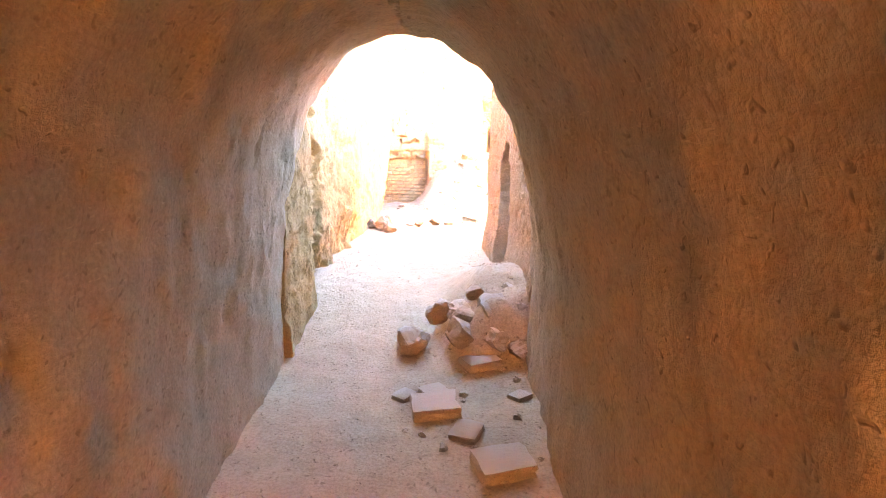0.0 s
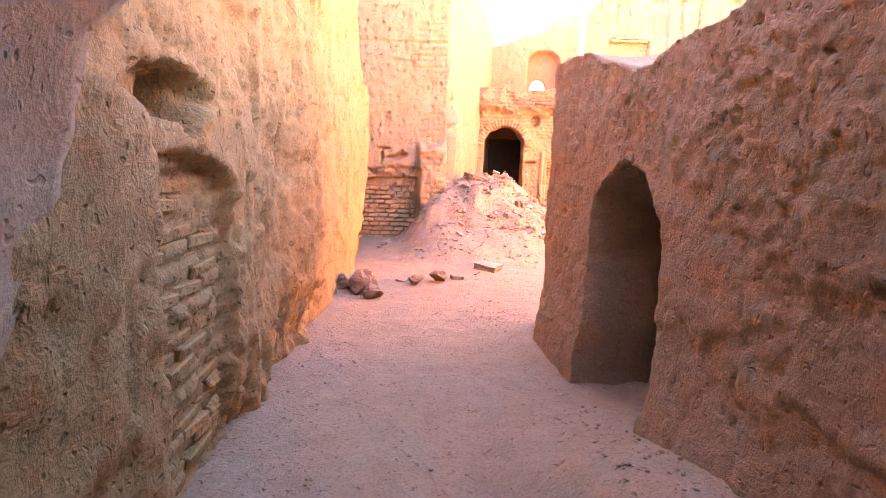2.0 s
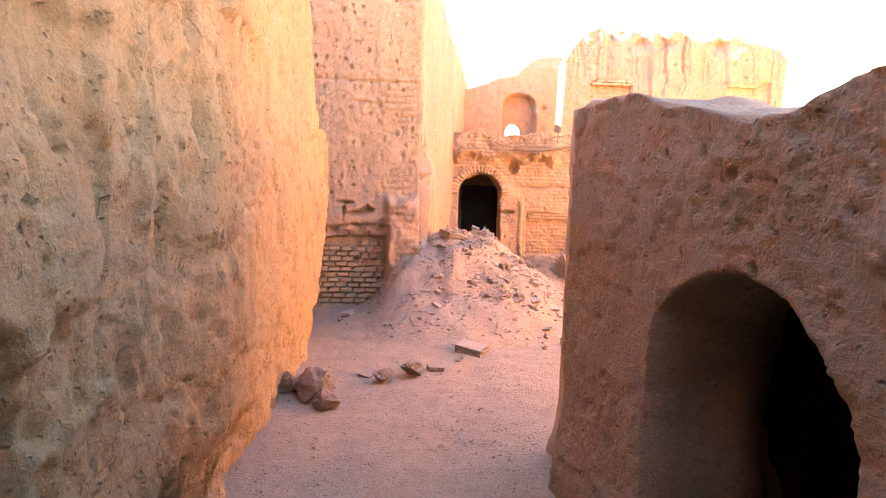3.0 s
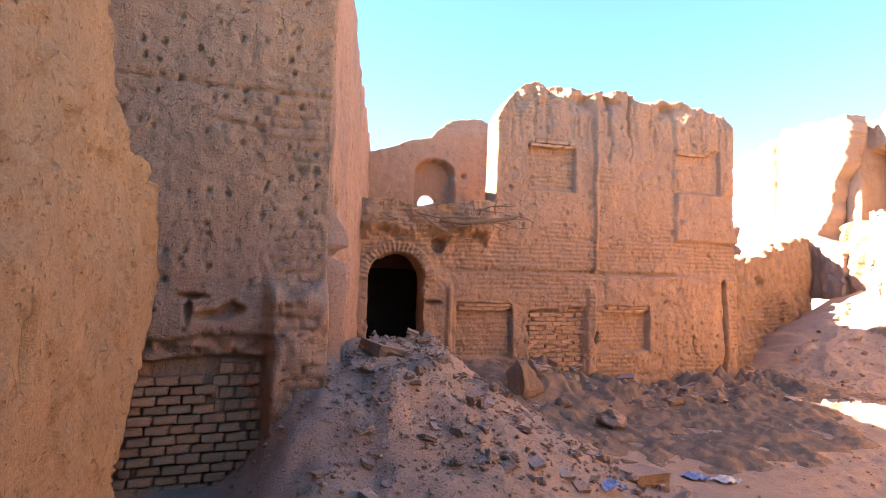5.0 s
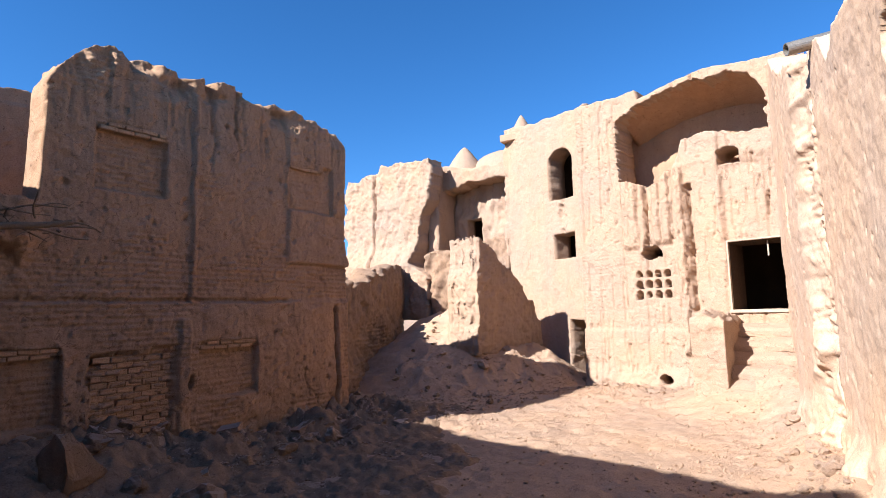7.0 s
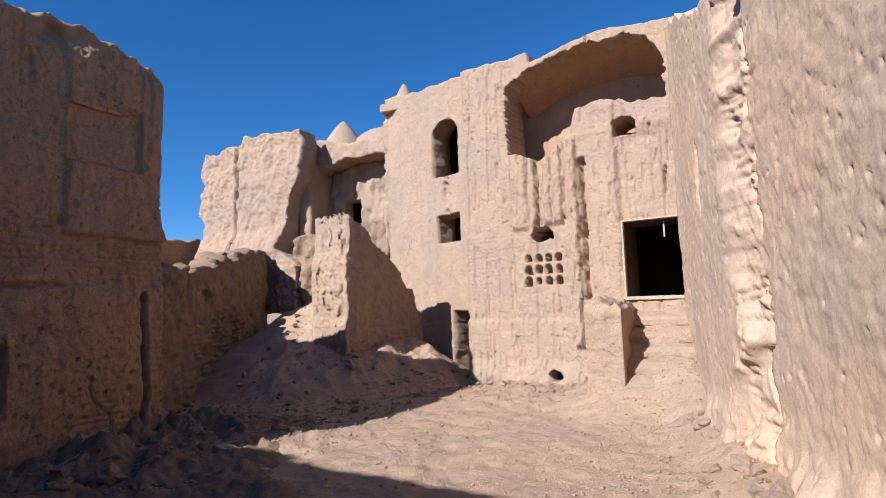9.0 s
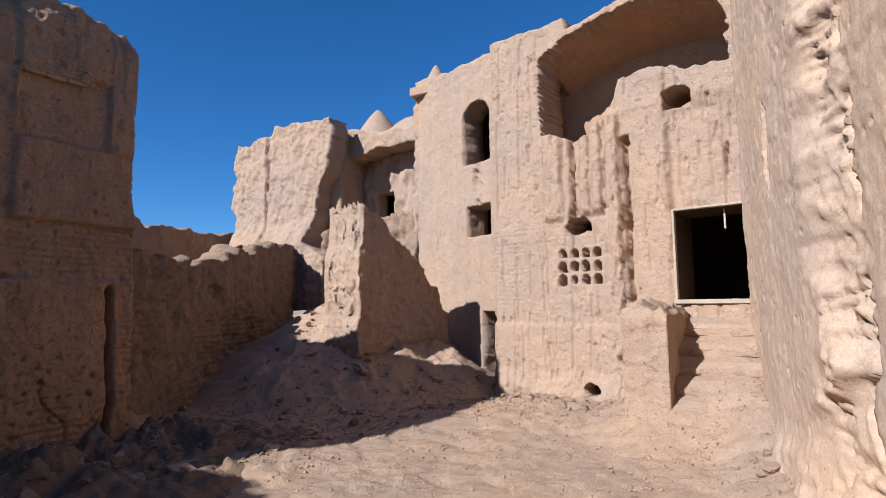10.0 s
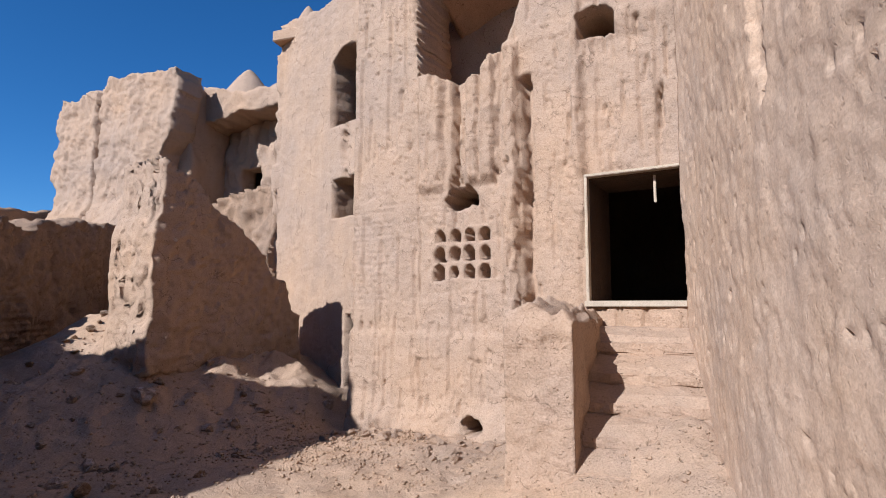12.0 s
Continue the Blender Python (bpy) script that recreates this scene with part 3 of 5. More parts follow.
wall("wall_tower_front", (-3.2, 11.1), (0.02, 11.1), 1, -0.3, line([(0, 5.9), (1.8, 5.7), (2.6, 5.2), (3.22, 4.7)]), 0.8, 0.017, MUD, depth=tower_front,
     label="tall mud-brick tower wall, plaster worn back to the courses", bumps=0.014, grit=0.005, flake=0.007)


def tower_side(u, z):
    low = 0.10 * (1 - smooth(z + 0.1 * rough(u, z, 3, 0.3), 1.9, 2.3)) * smooth(1.3 - u, 0, 0.8)
    scar = -0.09 * inside(lump_hole(0.28, 2.05, 0.25, 0.38, 0.5), 0.03)(u, z) * (1 + 0.5 * rough(u, z, 3, 0.1, 3))
    return low + scar + pits(u, z, 0.2, 0.15, 0.03, 9) + 0.02 * rough(u * 3, z * 0.5, 4, 0.5, 4)


wall("wall_tower_side", (0.03, 11.13), (1.87, 19.0), 1, -0.3, line([(0, 4.72), (1.5, 4.76), (3.8, 4.68), (8.1, 4.74)]), 0.8, 0.028, MUD_SMOOTH, depth=tower_side,
     label="smooth plastered flank of the mud-brick tower", bumps=0.02)

# ---- the two-storey house across the courtyard ----
N1, N2 = inside(box_hole(3.79, 4.65, 3.32, 4.17)), inside(box_hole(6.6, 7.5, 3.42, 4.22))
N3, N4 = inside(box_hole(2.6, 3.52, 0.55, 1.43)), inside(box_hole(5.14, 6.05, 0.63, 1.41))
MIDDLE = inside(box_hole(3.8, 4.8, -0.3, 1.34, 0.05), 0.03)


def house_front(u, z):
    courses = brickwork(u + 0.02 * rough(u, z, 2, 0.5), z + 0.012 * rough(u, z, 5, 0.6), 0.21, 0.072, 0.018, 0.032, 0.45)
    bare = smooth(rough(u, z, 7.0, 0.9, 3) + 0.7 * (1 - smooth(np.abs(z - 2.25), 0.1, 0.5)) - 0.05 - 0.4 * smooth(z, 2.5, 2.9), -0.1, 0.25)
    patch = smooth(u, 6.4, 6.6) * smooth(z, 2.5, 2.6)
    d = 0.55 * bare * courses * (1 - patch) + pits(u, z, 0.105, 0.42, 0.05, 2) * (1 - smooth(z, 1.0, 1.6)) + pits(u, z, 0.2, 0.16, 0.03, 6)
    groove = (1 - smooth(np.abs(z - 1.955 - 0.012 * rough(u, 0, 0, 0.2)), 0.015, 0.04)) * smooth(u, 2.2, 2.6) * (1 - smooth(u, 6.5, 6.7))
    d = d - 0.07 * groove * (1 + 0.5 * rough(u, z, 0, 0.06, 2)) - 0.05 * smooth(z, 1.92, 1.99)
    d = d + 0.05 * smooth(u, 6.55, 6.62) * smooth(z, 2.52, 2.56) - 0.03 * (1 - smooth(np.abs(z - 2.53 - 0.02 * rough(u, 1, 0, 0.4)), 0.0, 0.03)) * smooth(u, 6.5, 6.7)
    for c, w, lo, hi in ((4.93, 0.10, -0.5, 1.75), (5.05, 0.05, 1.9, 4.9), (2.47, 0.05, 0.0, 1.7)):
        d = d + 0.05 * (1 - smooth(np.abs(u - c - 0.01 * rough(z, 0, 0, 0.3)), w * 0.5, w)) * smooth(z, lo, lo + 0.1) * (1 - smooth(z, hi - 0.1, hi))
    flow = rough(u * 4, z * 0.35, 3, 0.5, 4, 0.6)
    d = d - 0.03 * smooth(flow, 0.25, 0.8) * smooth(z, 3.6, 4.8)
    for c in (5.7, 5.3):
        d = d - 0.06 * (1 - smooth(np.abs(u - c - 0.05 * rough(z, 3, c, 0.3)), 0.01, 0.05)) * smooth(z, 3.4, 4.8)
    for mask, deep, amp in ((N1, 0.12, 0.5), (N2, 0.07, 0.1), (N3, 0.12, 0.4), (N4, 0.11, 0.4)):
        m = mask(u, z)
        d = d * (1 - m) + m * (-deep + amp * courses)
    for u0, u1, z1 in ((3.79, 4.65, 4.17), (6.6, 7.3, 4.22), (2.6, 3.52, 1.43), (5.14, 6.05, 1.41)):
        m = inside(box_hole(u0, u1, z1 - 0.11, z1, 0.004))(u, z)
        d = d + m * (0.07 + 1.2 * brickwork(u, z - z1, 0.2, 0.055, 0.014, 0.02, 0.4))
    m = MIDDLE(u, z)
    d = d * (1 - m) + m * (-0.05 + 1.5 * brickwork(u + 0.02 * rough(u, z, 0, 0.3), z + 0.025 * rough(u, z, 9, 0.4), 0.2, 0.075, 0.022, 0.026, 0.8))
    crack = np.abs(u - 7.56 - 0.03 * rough(z, 2, 0, 0.3, 3) - 0.02 * (1.9 - z))
    d = d - 0.4 * (1 - smooth(crack, 0.012, 0.045)) * (1 - smooth(z, 1.78, 1.9))
    fine = np.abs(u - 6.9 - 0.35 * smooth(z, 1.0, 0.0) - 0.05 * rough(z, 5, 0, 0.2, 3))
    d = d - 0.05 * (1 - smooth(fine, 0.004, 0.02)) * (1 - smooth(z, 0.8, 1.0))
    d = d - 0.12 * inside(lump_hole(5.03, 0.86, 0.045, 0.09))(u, z) - 0.15 * inside(lump_hole(2.2, 1.42, 0.13, 0.035))(u, z) - 0.2 * inside(lump_hole(2.28, 2.33, 0.12, 0.12))(u, z)
    d = d - 0.30 * smooth(z, 4.6, 5.2) * smooth(rough(u, z, 1, 0.4, 3), -0.4, 0.8)
    eave = smooth(z + 0.10 * rough(u, z, 2, 0.35, 4), 2.42, 2.62) * (1 - smooth(u, 3.0, 3.3))
    return 1.15 * d + 0.24 * eave * (1 + 0.3 * rough(u, z, 6, 0.25, 4))


def door_ring(u, z):
    """Brick ring round the arch of the doorway."""
    r = np.hypot((u - 1.62) / 0.44, np.maximum(z - 1.78, 0) / 0.42)
    return smooth(r, 1.0, 1.05) * (1 - smooth(r, 1.38, 1.42)) * smooth(z, 1.75, 1.8) * (0.05 + 0.02 * np.sin(np.arctan2(z - 1.75, u - 1.62) * 46))


wall("wall_house_front", (0.0, 15.425), (7.8, 14.723), 1, -0.4, line([(0, 2.95), (1.0, 3.0), (2.0, 2.98), (3.22, 3.08), (3.27, 4.6), (3.45, 4.92), (3.75, 5.16), (4.3, 5.1), (4.9, 5.13), (5.6, 5.1), (6.2, 5.1), (7.0, 5.02), (7.7, 4.98), (7.8, 4.7)]), 0.6, 0.019, MUD,
     depth=lambda u, z: house_front(u, z) + door_ring(u, z), holes=[arch_hole(1.18, 2.06, -0.6, 1.78, 2.2, 0.012), lambda u, z: 7.79 + 0.05 * rough(z, 2, 2, 0.5, 4) + 0.08 * smooth(z, 3.2, 1.9) - u],
     label="shaded two-storey mud-brick house front with blind windows and a crack", bumps=0.018, ragged=0.09, grit=0.007, flake=0.014)
room("house_room", (0.0, 15.425), (7.8, 14.723), 1, 0.75, 3.0, -0.35, 2.42, 0.52, 3.0, ROOM_DARK)
wall("wall_house_east", (7.6, 15.3), (7.7, 18.0), 1, -0.2, line([(0, 4.5), (0.8, 4.1), (2.7, 3.9)]), 0.5, 0.08, MUD, label="broken side wall of the mud-brick house")

# the upper wall behind, with its arch
upper_arch = inside(arch_hole(1.6, 2.42, 2.0, 3.95, 4.27, 0.015), 0.015)
wall("wall_upper_back", (1.0, 18.0), (4.25, 17.675), 1, 2.0, line([(0, 4.1), (0.5, 4.3), (0.95, 4.42), (1.9, 4.78), (2.1, 4.95), (2.36, 5.17), (3.0, 5.22), (3.25, 5.1)]), 0.5, 0.035, MUD_SMOOTH,
     depth=lambda u, z: -0.3 * upper_arch(u, z) - 0.12 * inside(box_hole(2.58, 2.68, 3.92, 4.0))(u, z) - 0.03 * smooth(z, 4.95, 4.98), holes=[arch_hole(1.72, 2.12, 2.0, 3.35, 3.58, 0.01)],
     label="remains of an upper mud wall with an arched niche", bumps=0.02)

# ---- low walls and the broken pier in the far corner ----
wall("wall_low_near", (8.1, 15.7), (15.6, 19.3), 1, -0.2, line([(0, 2.2), (0.6, 2.42), (1.4, 2.38), (2.2, 2.5), (2.3, 2.4), (4.0, 2.65), (6.0, 3.0), (8.3, 3.4)]), 0.6, 0.034, LOW_MUD,
     depth=lambda u, z: 1.3 * brickwork(u, z + 0.02 * rough(u, z, 3, 0.5), 0.24, 0.095, 0.03, 0.03) * smooth(rough(u, z, 1, 0.9, 3) - 0.6 * smooth(z, 1.3, 2.0), -0.3, 0.2) + 0.07 * rough(u * 2, z * 0.7, 4, 0.5, 5, 0.65) + 0.12 * smooth(z, 0.9, 0.3) - 0.15 * inside(lump_hole(3.2, 1.9, 0.25, 0.12))(u, z),
     label="low crumbling mud-brick wall in shade", ragged=0.13, bumps=0.04, flake=0.03, grit=0.012)
wall("wall_low_far", (7.0, 20.9), (17.0, 23.0), 1, 0.0, line([(0, 3.4), (3.5, 3.7), (6, 4.0), (6.2, 3.7), (7, 3.9), (10.3, 4.0)]), 0.6, 0.07, LOW_MUD, label="distant low mud wall with a worn crest", ragged=0.12, bumps=0.05)


def pier_face(u, z):
    return 0.02 * rough(u, z, 2.0, 0.4, 4) + 0.012 * rough(u, z, 5, 0.08, 3) - 0.08 * smooth(z, 0.9, 0.4) - 0.2 * inside(lump_hole(0.25, 0.55, 0.35, 0.2))(u, z) + 0.3 * brickwork(u, z, 0.24, 0.09, 0.02, 0.02)


wall("wall_broken_pier", (11.62, 14.28), (14.1, 13.75), 1, -0.1, line([(0, 3.1), (0.15, 3.38), (0.5, 3.25), (0.75, 3.1), (0.85, 2.9), (1.3, 2.72), (1.4, 2.55), (1.8, 2.42), (1.95, 2.1), (2.2, 2.0), (2.35, 1.6), (2.5, 1.5)]), 0.95, 0.03, FACADE, depth=pier_face,
     holes=[lambda u, z: u - 0.03 - 0.12 * smooth(z, 2.2, 3.2) + 0.05 * rough(z, 1, 1, 0.4, 4)], label="broken mud-brick pier with a sunlit end and sloping crest", ragged=0.17, bumps=0.018, strips=22, grit=0.014, flake=0.02)

# ---- sunlit facade, recessed wing ----
wall("wall_wing", (13.9, 12.3), (15.6, 15.5), -1, -0.2, line([(0, 6.8), (1.3, 6.92), (2.7, 7.12), (3.3, 7.2), (3.45, 6.9), (3.6, 6.3)]), 0.6, 0.035, FACADE,
     depth=lambda u, z: 0.005 * rough(u, z, 3, 0.5, 4) - 0.10 * inside(lump_hole(0.95, 4.2, 0.12, 0.45, 0.5))(u, z) + 0.5 * brickwork(u, z, 0.22, 0.075, 0.018, 0.02) * smooth(z, 6.1, 6.4) + 0.08 * smooth(u, 3.2, 3.35) * smooth(rough(u, z, 3, 0.5, 2), -0.3, 0.0),
     holes=[arch_hole(0.5, 1.45, 4.6, 5.6, 5.97, 0.02), box_hole(0.52, 1.32, 3.02, 3.68), box_hole(-0.3, 0.86, -0.5, 1.45), lambda u, z: 3.42 + 0.12 * rough(z, 4, 2, 0.6, 4) - u],
     label="sunlit plastered facade wing with an arched window", ragged=0.08, bumps=0.006, grit=0.0035, flake=0.007, chips=0.04)

for lo, hi in ((-0.1, 1.75), (2.8, 3.95), (4.3, 6.3)):
    room("wing_room", (13.9, 12.3), (15.6, 15.5), -1, 0.25 if lo > 0 else -0.4, 2.0, lo, hi, 0.52, 2.4, ROOM_DARK, 0.12)
# ---- sunlit facade, front block ----
low_edge = line([(0.3, 5.05), (0.5, 4.95), (1.1, 4.98), (1.5, 5.12), (1.62, 5.16), (2.1, 5.08), (2.2, 4.75), (2.34, 4.52), (2.6, 4.3), (2.9, 4.24), (3.2, 4.42), (3.6, 4.46)])
high_edge = line([(0.4, 5.2), (0.52, 5.6), (0.65, 5.95), (0.8, 6.12), (1.2, 6.24), (1.86, 6.28), (2.5, 6.2), (3.1, 6.04), (3.4, 5.92), (3.6, 5.85)])


def iwan(u, z):
    w = 0.05 * rough(u, z, 6, 0.22, 5, 0.6)
    return np.maximum(np.maximum(low_edge(u) - z, z - high_edge(u)), np.maximum(0.5 - u, u - 3.52)) + w


def facade(u, z):
    d = 0.005 * rough(u, z, 3, 0.6, 4) + pits(u, z, 0.10, 0.2, 0.035, 3) * smooth(rough(u, z, 21, 0.9, 2) + 0.3 * smooth(u, 2.2, 2.6), -0.1, 0.1)
    d = d + 0.3 * brickwork(u, z, 0.21, 0.075, 0.024, 0.018) * smooth(u, 3.0, 3.2) * (1 - smooth(np.abs(z - 2.2), 0.6, 0.9)) * smooth(rough(u, z, 2, 0.6, 3), -0.5, 0.1)
    # ribs left where cross walls broke off
    for c, w, lo, hi, h in ((2.2, 0.09, 0.7, 4.5, 0.13), (2.58, 0.24, 2.95, 4.6, 0.10), (3.27, 0.20, 2.9, 4.5, 0.08), (1.45, 0.05, 2.9, 5.0, 0.05)):
        x = np.abs(u - c - 0.03 * rough(z, c, 1, 0.3, 3))
        d = d + h * (1 - smooth(x, w * 0.6, w)) * smooth(z, lo, lo + 0.15) * (1 - smooth(z, hi, hi + 0.15)) * (1 + 0.18 * rough(u * 2, z * 0.6, 3, 0.14, 4, 0.7))
    for c, w, lo, hi, deep in ((2.02, 0.075, 1.55, 4.1, 0.2), (2.95, 0.06, 2.9, 4.35, 0.2), (2.6, 0.03, 3.0, 4.5, 0.08), (2.40, 0.025, 3.0, 4.5, 0.05), (0.62, 0.03, 3.3, 3.75, 0.12), (3.45, 0.015, 1.4, 4.2, 0.04)):
        x = np.abs(u - c - 0.03 * rough(z, c, 1, 0.3, 3))
        d = d - deep * (1 - smooth(x, w * 0.5, w)) * smooth(z, lo, lo + 0.1) * (1 - smooth(z, hi, hi + 0.1))
    d = d - 0.06 * smooth(u, 0.35, 0.42) * (1 - smooth(u, 1.35, 1.42)) * smooth(z, 1.7, 1.8) * (1 - smooth(z, 4.3, 4.6))
    # rain furrows and small pecked holes in upright rows
    furrow = rough(u * 5, z * 0.35, 8, 0.4, 4, 0.6)
    d = d - 0.03 * smooth(furrow, 0.35, 0.5) * smooth(rough(u, z, 4, 1.0, 2) + 0.5 * smooth(u, 1.8, 2.2), 0.0, 0.35)
    d = d - 0.05 * smooth(rough(u * 4, z * 0.5, 14, 0.22, 2), 0.62, 0.72) * smooth(rough(u, z, 9, 0.7, 2), 0.0, 0.2)
    # pigeon holes
    for a in range(4):
        for b in range(3):
            d = d - 0.34 * inside(arch_hole(2.49 + 0.20 * a, 2.62 + 0.20 * a, 1.89 + 0.22 * b, 1.97 + 0.22 * b, 2.05 + 0.22 * b, 0.03), 0.012)(u, z)
    return d + 0.10 * smooth(z, 0.55, 0.1) * (1 + 0.6 * rough(u, z, 8, 0.25, 3)) + 0.03 * smooth(z, 1.3, 1.2)


wall("wall_facade", (11.962, 7.81), (12.956, 12.22), -1, -0.2, line([(0, 6.26), (0.77, 6.31), (1.3, 6.4), (1.75, 6.44), (2.2, 6.37), (2.62, 6.25), (2.98, 6.2), (3.02, 6.43), (4.0, 6.42), (4.52, 6.38)]), 0.85, 0.02, FACADE, depth=facade,
     holes=[box_hole(0.40, 1.38, 1.62, 2.93, 0.006), iwan, arch_hole(1.04, 1.44, 4.42, 4.64, 4.76, 0.02), lump_hole(2.86, 2.83, 0.2, 0.14), lump_hole(2.68, 0.26, 0.14, 0.11)],
     label="sunlit mud facade with a great arched recess and pigeon holes", ragged=0.04, bumps=0.006, grit=0.0035, flake=0.008, chips=0.04)
wall("wall_recess_back", (13.35, 7.9), (14.1, 11.4), -1, 3.9, line([(0, 6.3), (3.6, 6.3)]), 0.3, 0.06, MUD_SMOOTH,
     depth=lambda u, z: -0.12 * inside(arch_hole(1.5, 2.2, 3.5, 4.7, 5.05, 0.02))(u, z) + 0.05 * inside(lump_hole(2.6, 5.55, 0.3, 0.2, 0.5), 0.08)(u, z), label="plastered back wall of the great arched recess", ragged=0.0)
for nm, x0, x1, y0, y1, z0, z1 in (("wall_recess_side", 12.95, 14.2, 11.25, 11.6, 3.9, 6.2), ("wall_recess_end", 12.85, 13.6, 7.7, 8.1, 3.9, 6.2)):
    slab(nm, x0, x1, y0, y1, z0, z1, MUD_SMOOTH, "plastered side of the great arched recess")
slab("floor_recess", 13.0, 14.2, 8.0, 11.3, 3.75, 4.2, MUD, "earth floor of the arched recess", "floor")


room("facade_room", (11.962, 7.81), (12.956, 12.22), -1, 0.2, 3.6, 1.45, 3.45, 0.78, 2.6, ROOM_DARK)
room("drain", (11.962, 7.81), (12.956, 12.22), -1, 2.2, 3.2, -0.1, 0.6, 0.78, 1.8, ROOM_DARK, 0.1)


def vault():
    """Half vault over the arched recess, thin at its broken lip."""
    a, m, k = Vector((11.962, 7.81)), 40, 14
    d = (Vector((12.956, 12.22)) - a).normalized()
    n = Vector((d.y, -d.x))
    u = np.linspace(0.45, 3.6, m)
    t = np.linspace(0, 1, k)
    U, Tt = np.meshgrid(u, t, indexing="ij")
    zz = high_edge(U) + 0.02 - 0.55 * Tt**2
    dd = 0.08 + 1.6 * Tt
    verts, faces = [], []
    gi = np.arange(m * k).reshape(m, k)
    q = np.stack([gi[:-1, :-1], gi[1:, :-1], gi[1:, 1:], gi[:-1, 1:]], -1).reshape(-1, 4)
    for lift, flip in ((0.0, True), (0.12, False)):
        verts.append(np.stack([a.x + d.x * U + n.x * dd, a.y + d.y * U + n.y * dd, zz + lift + 0.01 * rough(U, Tt, lift, 0.3, 3)], -1).reshape(-1, 3))
        faces.append(q[:, ::-1] if flip else q + m * k)
    for ring in (gi[:, 0], gi[:, -1], gi[0], gi[-1]):
        faces.append(np.stack([ring[:-1], ring[1:], ring[1:] + m * k, ring[:-1] + m * k], -1))
    tagged(new("ceiling_recess", mesh_of("ceiling_recess", np.concatenate(verts), np.concatenate(faces), MUD_SMOOTH, True)), "broken plastered half vault over the recess", "vault", kind="structure")


vault()

# ---- south wall of the courtyard ----
def south(u, z):
    comb = 0.002 * np.sin((z + 0.25 * u + 0.05 * rough(u, z, 1, 0.5)) * 38) * smooth(rough(u, z, 2, 0.8), -0.3, 0.3)
    d = (comb + 0.005 * rough(u * 0.6, z, 7, 0.25, 4, 0.6)) * (1 - smooth(u, 7.6, 8.4)) + 0.003 * rough(u * 1.3, z * 0.7, 2, 0.4, 5, 0.6) * smooth(u, 7.6, 8.4)
    d = d + 0.003 * rough(u * 3, z * 0.6, 7, 0.4, 3) + 0.002 * rough(u, z, 7, 0.1, 3)
    # the thick plastered layer that stands proud towards the facade, and its broken brick edge
    edge = 7.12 + 0.16 * rough(z, 3, 3, 0.55, 4, 0.6) + 0.03 * rough(z, 2, 5, 0.09, 2) - 0.1 * smooth(z, 0.7, 0.2)
    layer = smooth(u, edge, edge + 0.75 + 0.5 * rough(z, 9, 3, 0.6, 2))
    band = smooth(u, edge - 0.16, edge - 0.06) * (1 - smooth(u, edge + 0.25, edge + 0.5))
    d = d + 0.15 * layer * (1 - smooth(u, 8.8, 11.3)) + band * (0.7 * brickwork(u * 0.7, z + 0.09 * rough(u, z, 3, 0.5, 3), 0.24, 0.1, 0.03, 0.03, 1.0) * smooth(rough(u, z, 5, 0.5, 3), -0.2, 0.3) + 0.022 * rough(u, z, 2, 0.2, 5, 0.7))
    gap = np.abs(u - edge + 0.08)
    d = d - 0.1 * (1 - smooth(gap, 0.015, 0.05)) * smooth(rough(z, 7, 1, 0.6, 3), -0.25, 0.05) - 0.45 * inside(lump_hole(4.1, 3.35, 0.17, 0.16), 0.03)(u, z) - 0.45 * inside(lump_hole(4.45, 1.08, 0.14, 0.08), 0.02)(u, z)
    # small pecked holes and a peeled flake
    d = d + pits(u, z, 0.13, 0.06, 0.025, 33) - 0.035 * inside(lump_hole(8.75, 2.95, 0.10, 0.36, 0.4), 0.01)(u, z)
    return d + 0.15 * smooth(z, 0.7, 0.1) * (1 + 0.6 * rough(u, z, 8, 0.3, 3)) * (1 - smooth(u, 8.5, 9.5))


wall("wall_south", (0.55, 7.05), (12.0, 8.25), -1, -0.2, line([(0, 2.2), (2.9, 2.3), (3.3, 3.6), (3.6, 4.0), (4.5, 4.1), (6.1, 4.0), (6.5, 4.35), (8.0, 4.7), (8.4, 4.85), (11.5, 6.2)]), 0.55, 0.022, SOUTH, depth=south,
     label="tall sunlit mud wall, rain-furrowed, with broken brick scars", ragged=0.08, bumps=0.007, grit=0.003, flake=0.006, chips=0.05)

# ---- distant ruin ----
wall("wall_far_block", (15.83, 18.25), (16.2, 22.5), -1, 1.5, line([(0, 6.85), (0.6, 6.9), (1.4, 7.0), (2.3, 7.1), (2.4, 6.85), (3.4, 6.75), (4.2, 6.6)]), 0.7, 0.04, FACADE,
     depth=lambda u, z: 0.05 * rough(u * 2, z * 0.5, 3, 0.6, 4) - 0.2 * (1 - smooth(np.abs(u - 2.6 - 0.1 * rough(z, 1, 1, 0.8, 3)), 0.02, 0.08)) + 0.3 * smooth(z, 4.2, 3.2),
     holes=[lambda u, z: 4.1 + 0.15 * rough(z, 1, 3, 0.7, 4) - u, lambda u, z: u - 0.0 - 0.75 * smooth(z, 6.8, 3.6) * smooth(z, 2.9, 3.4) + 0.08 * rough(z, 2, 3, 0.5, 4)], label="distant sunlit mud ruin with a long crack", ragged=0.14, bumps=0.025, grit=0.012, flake=0.03)
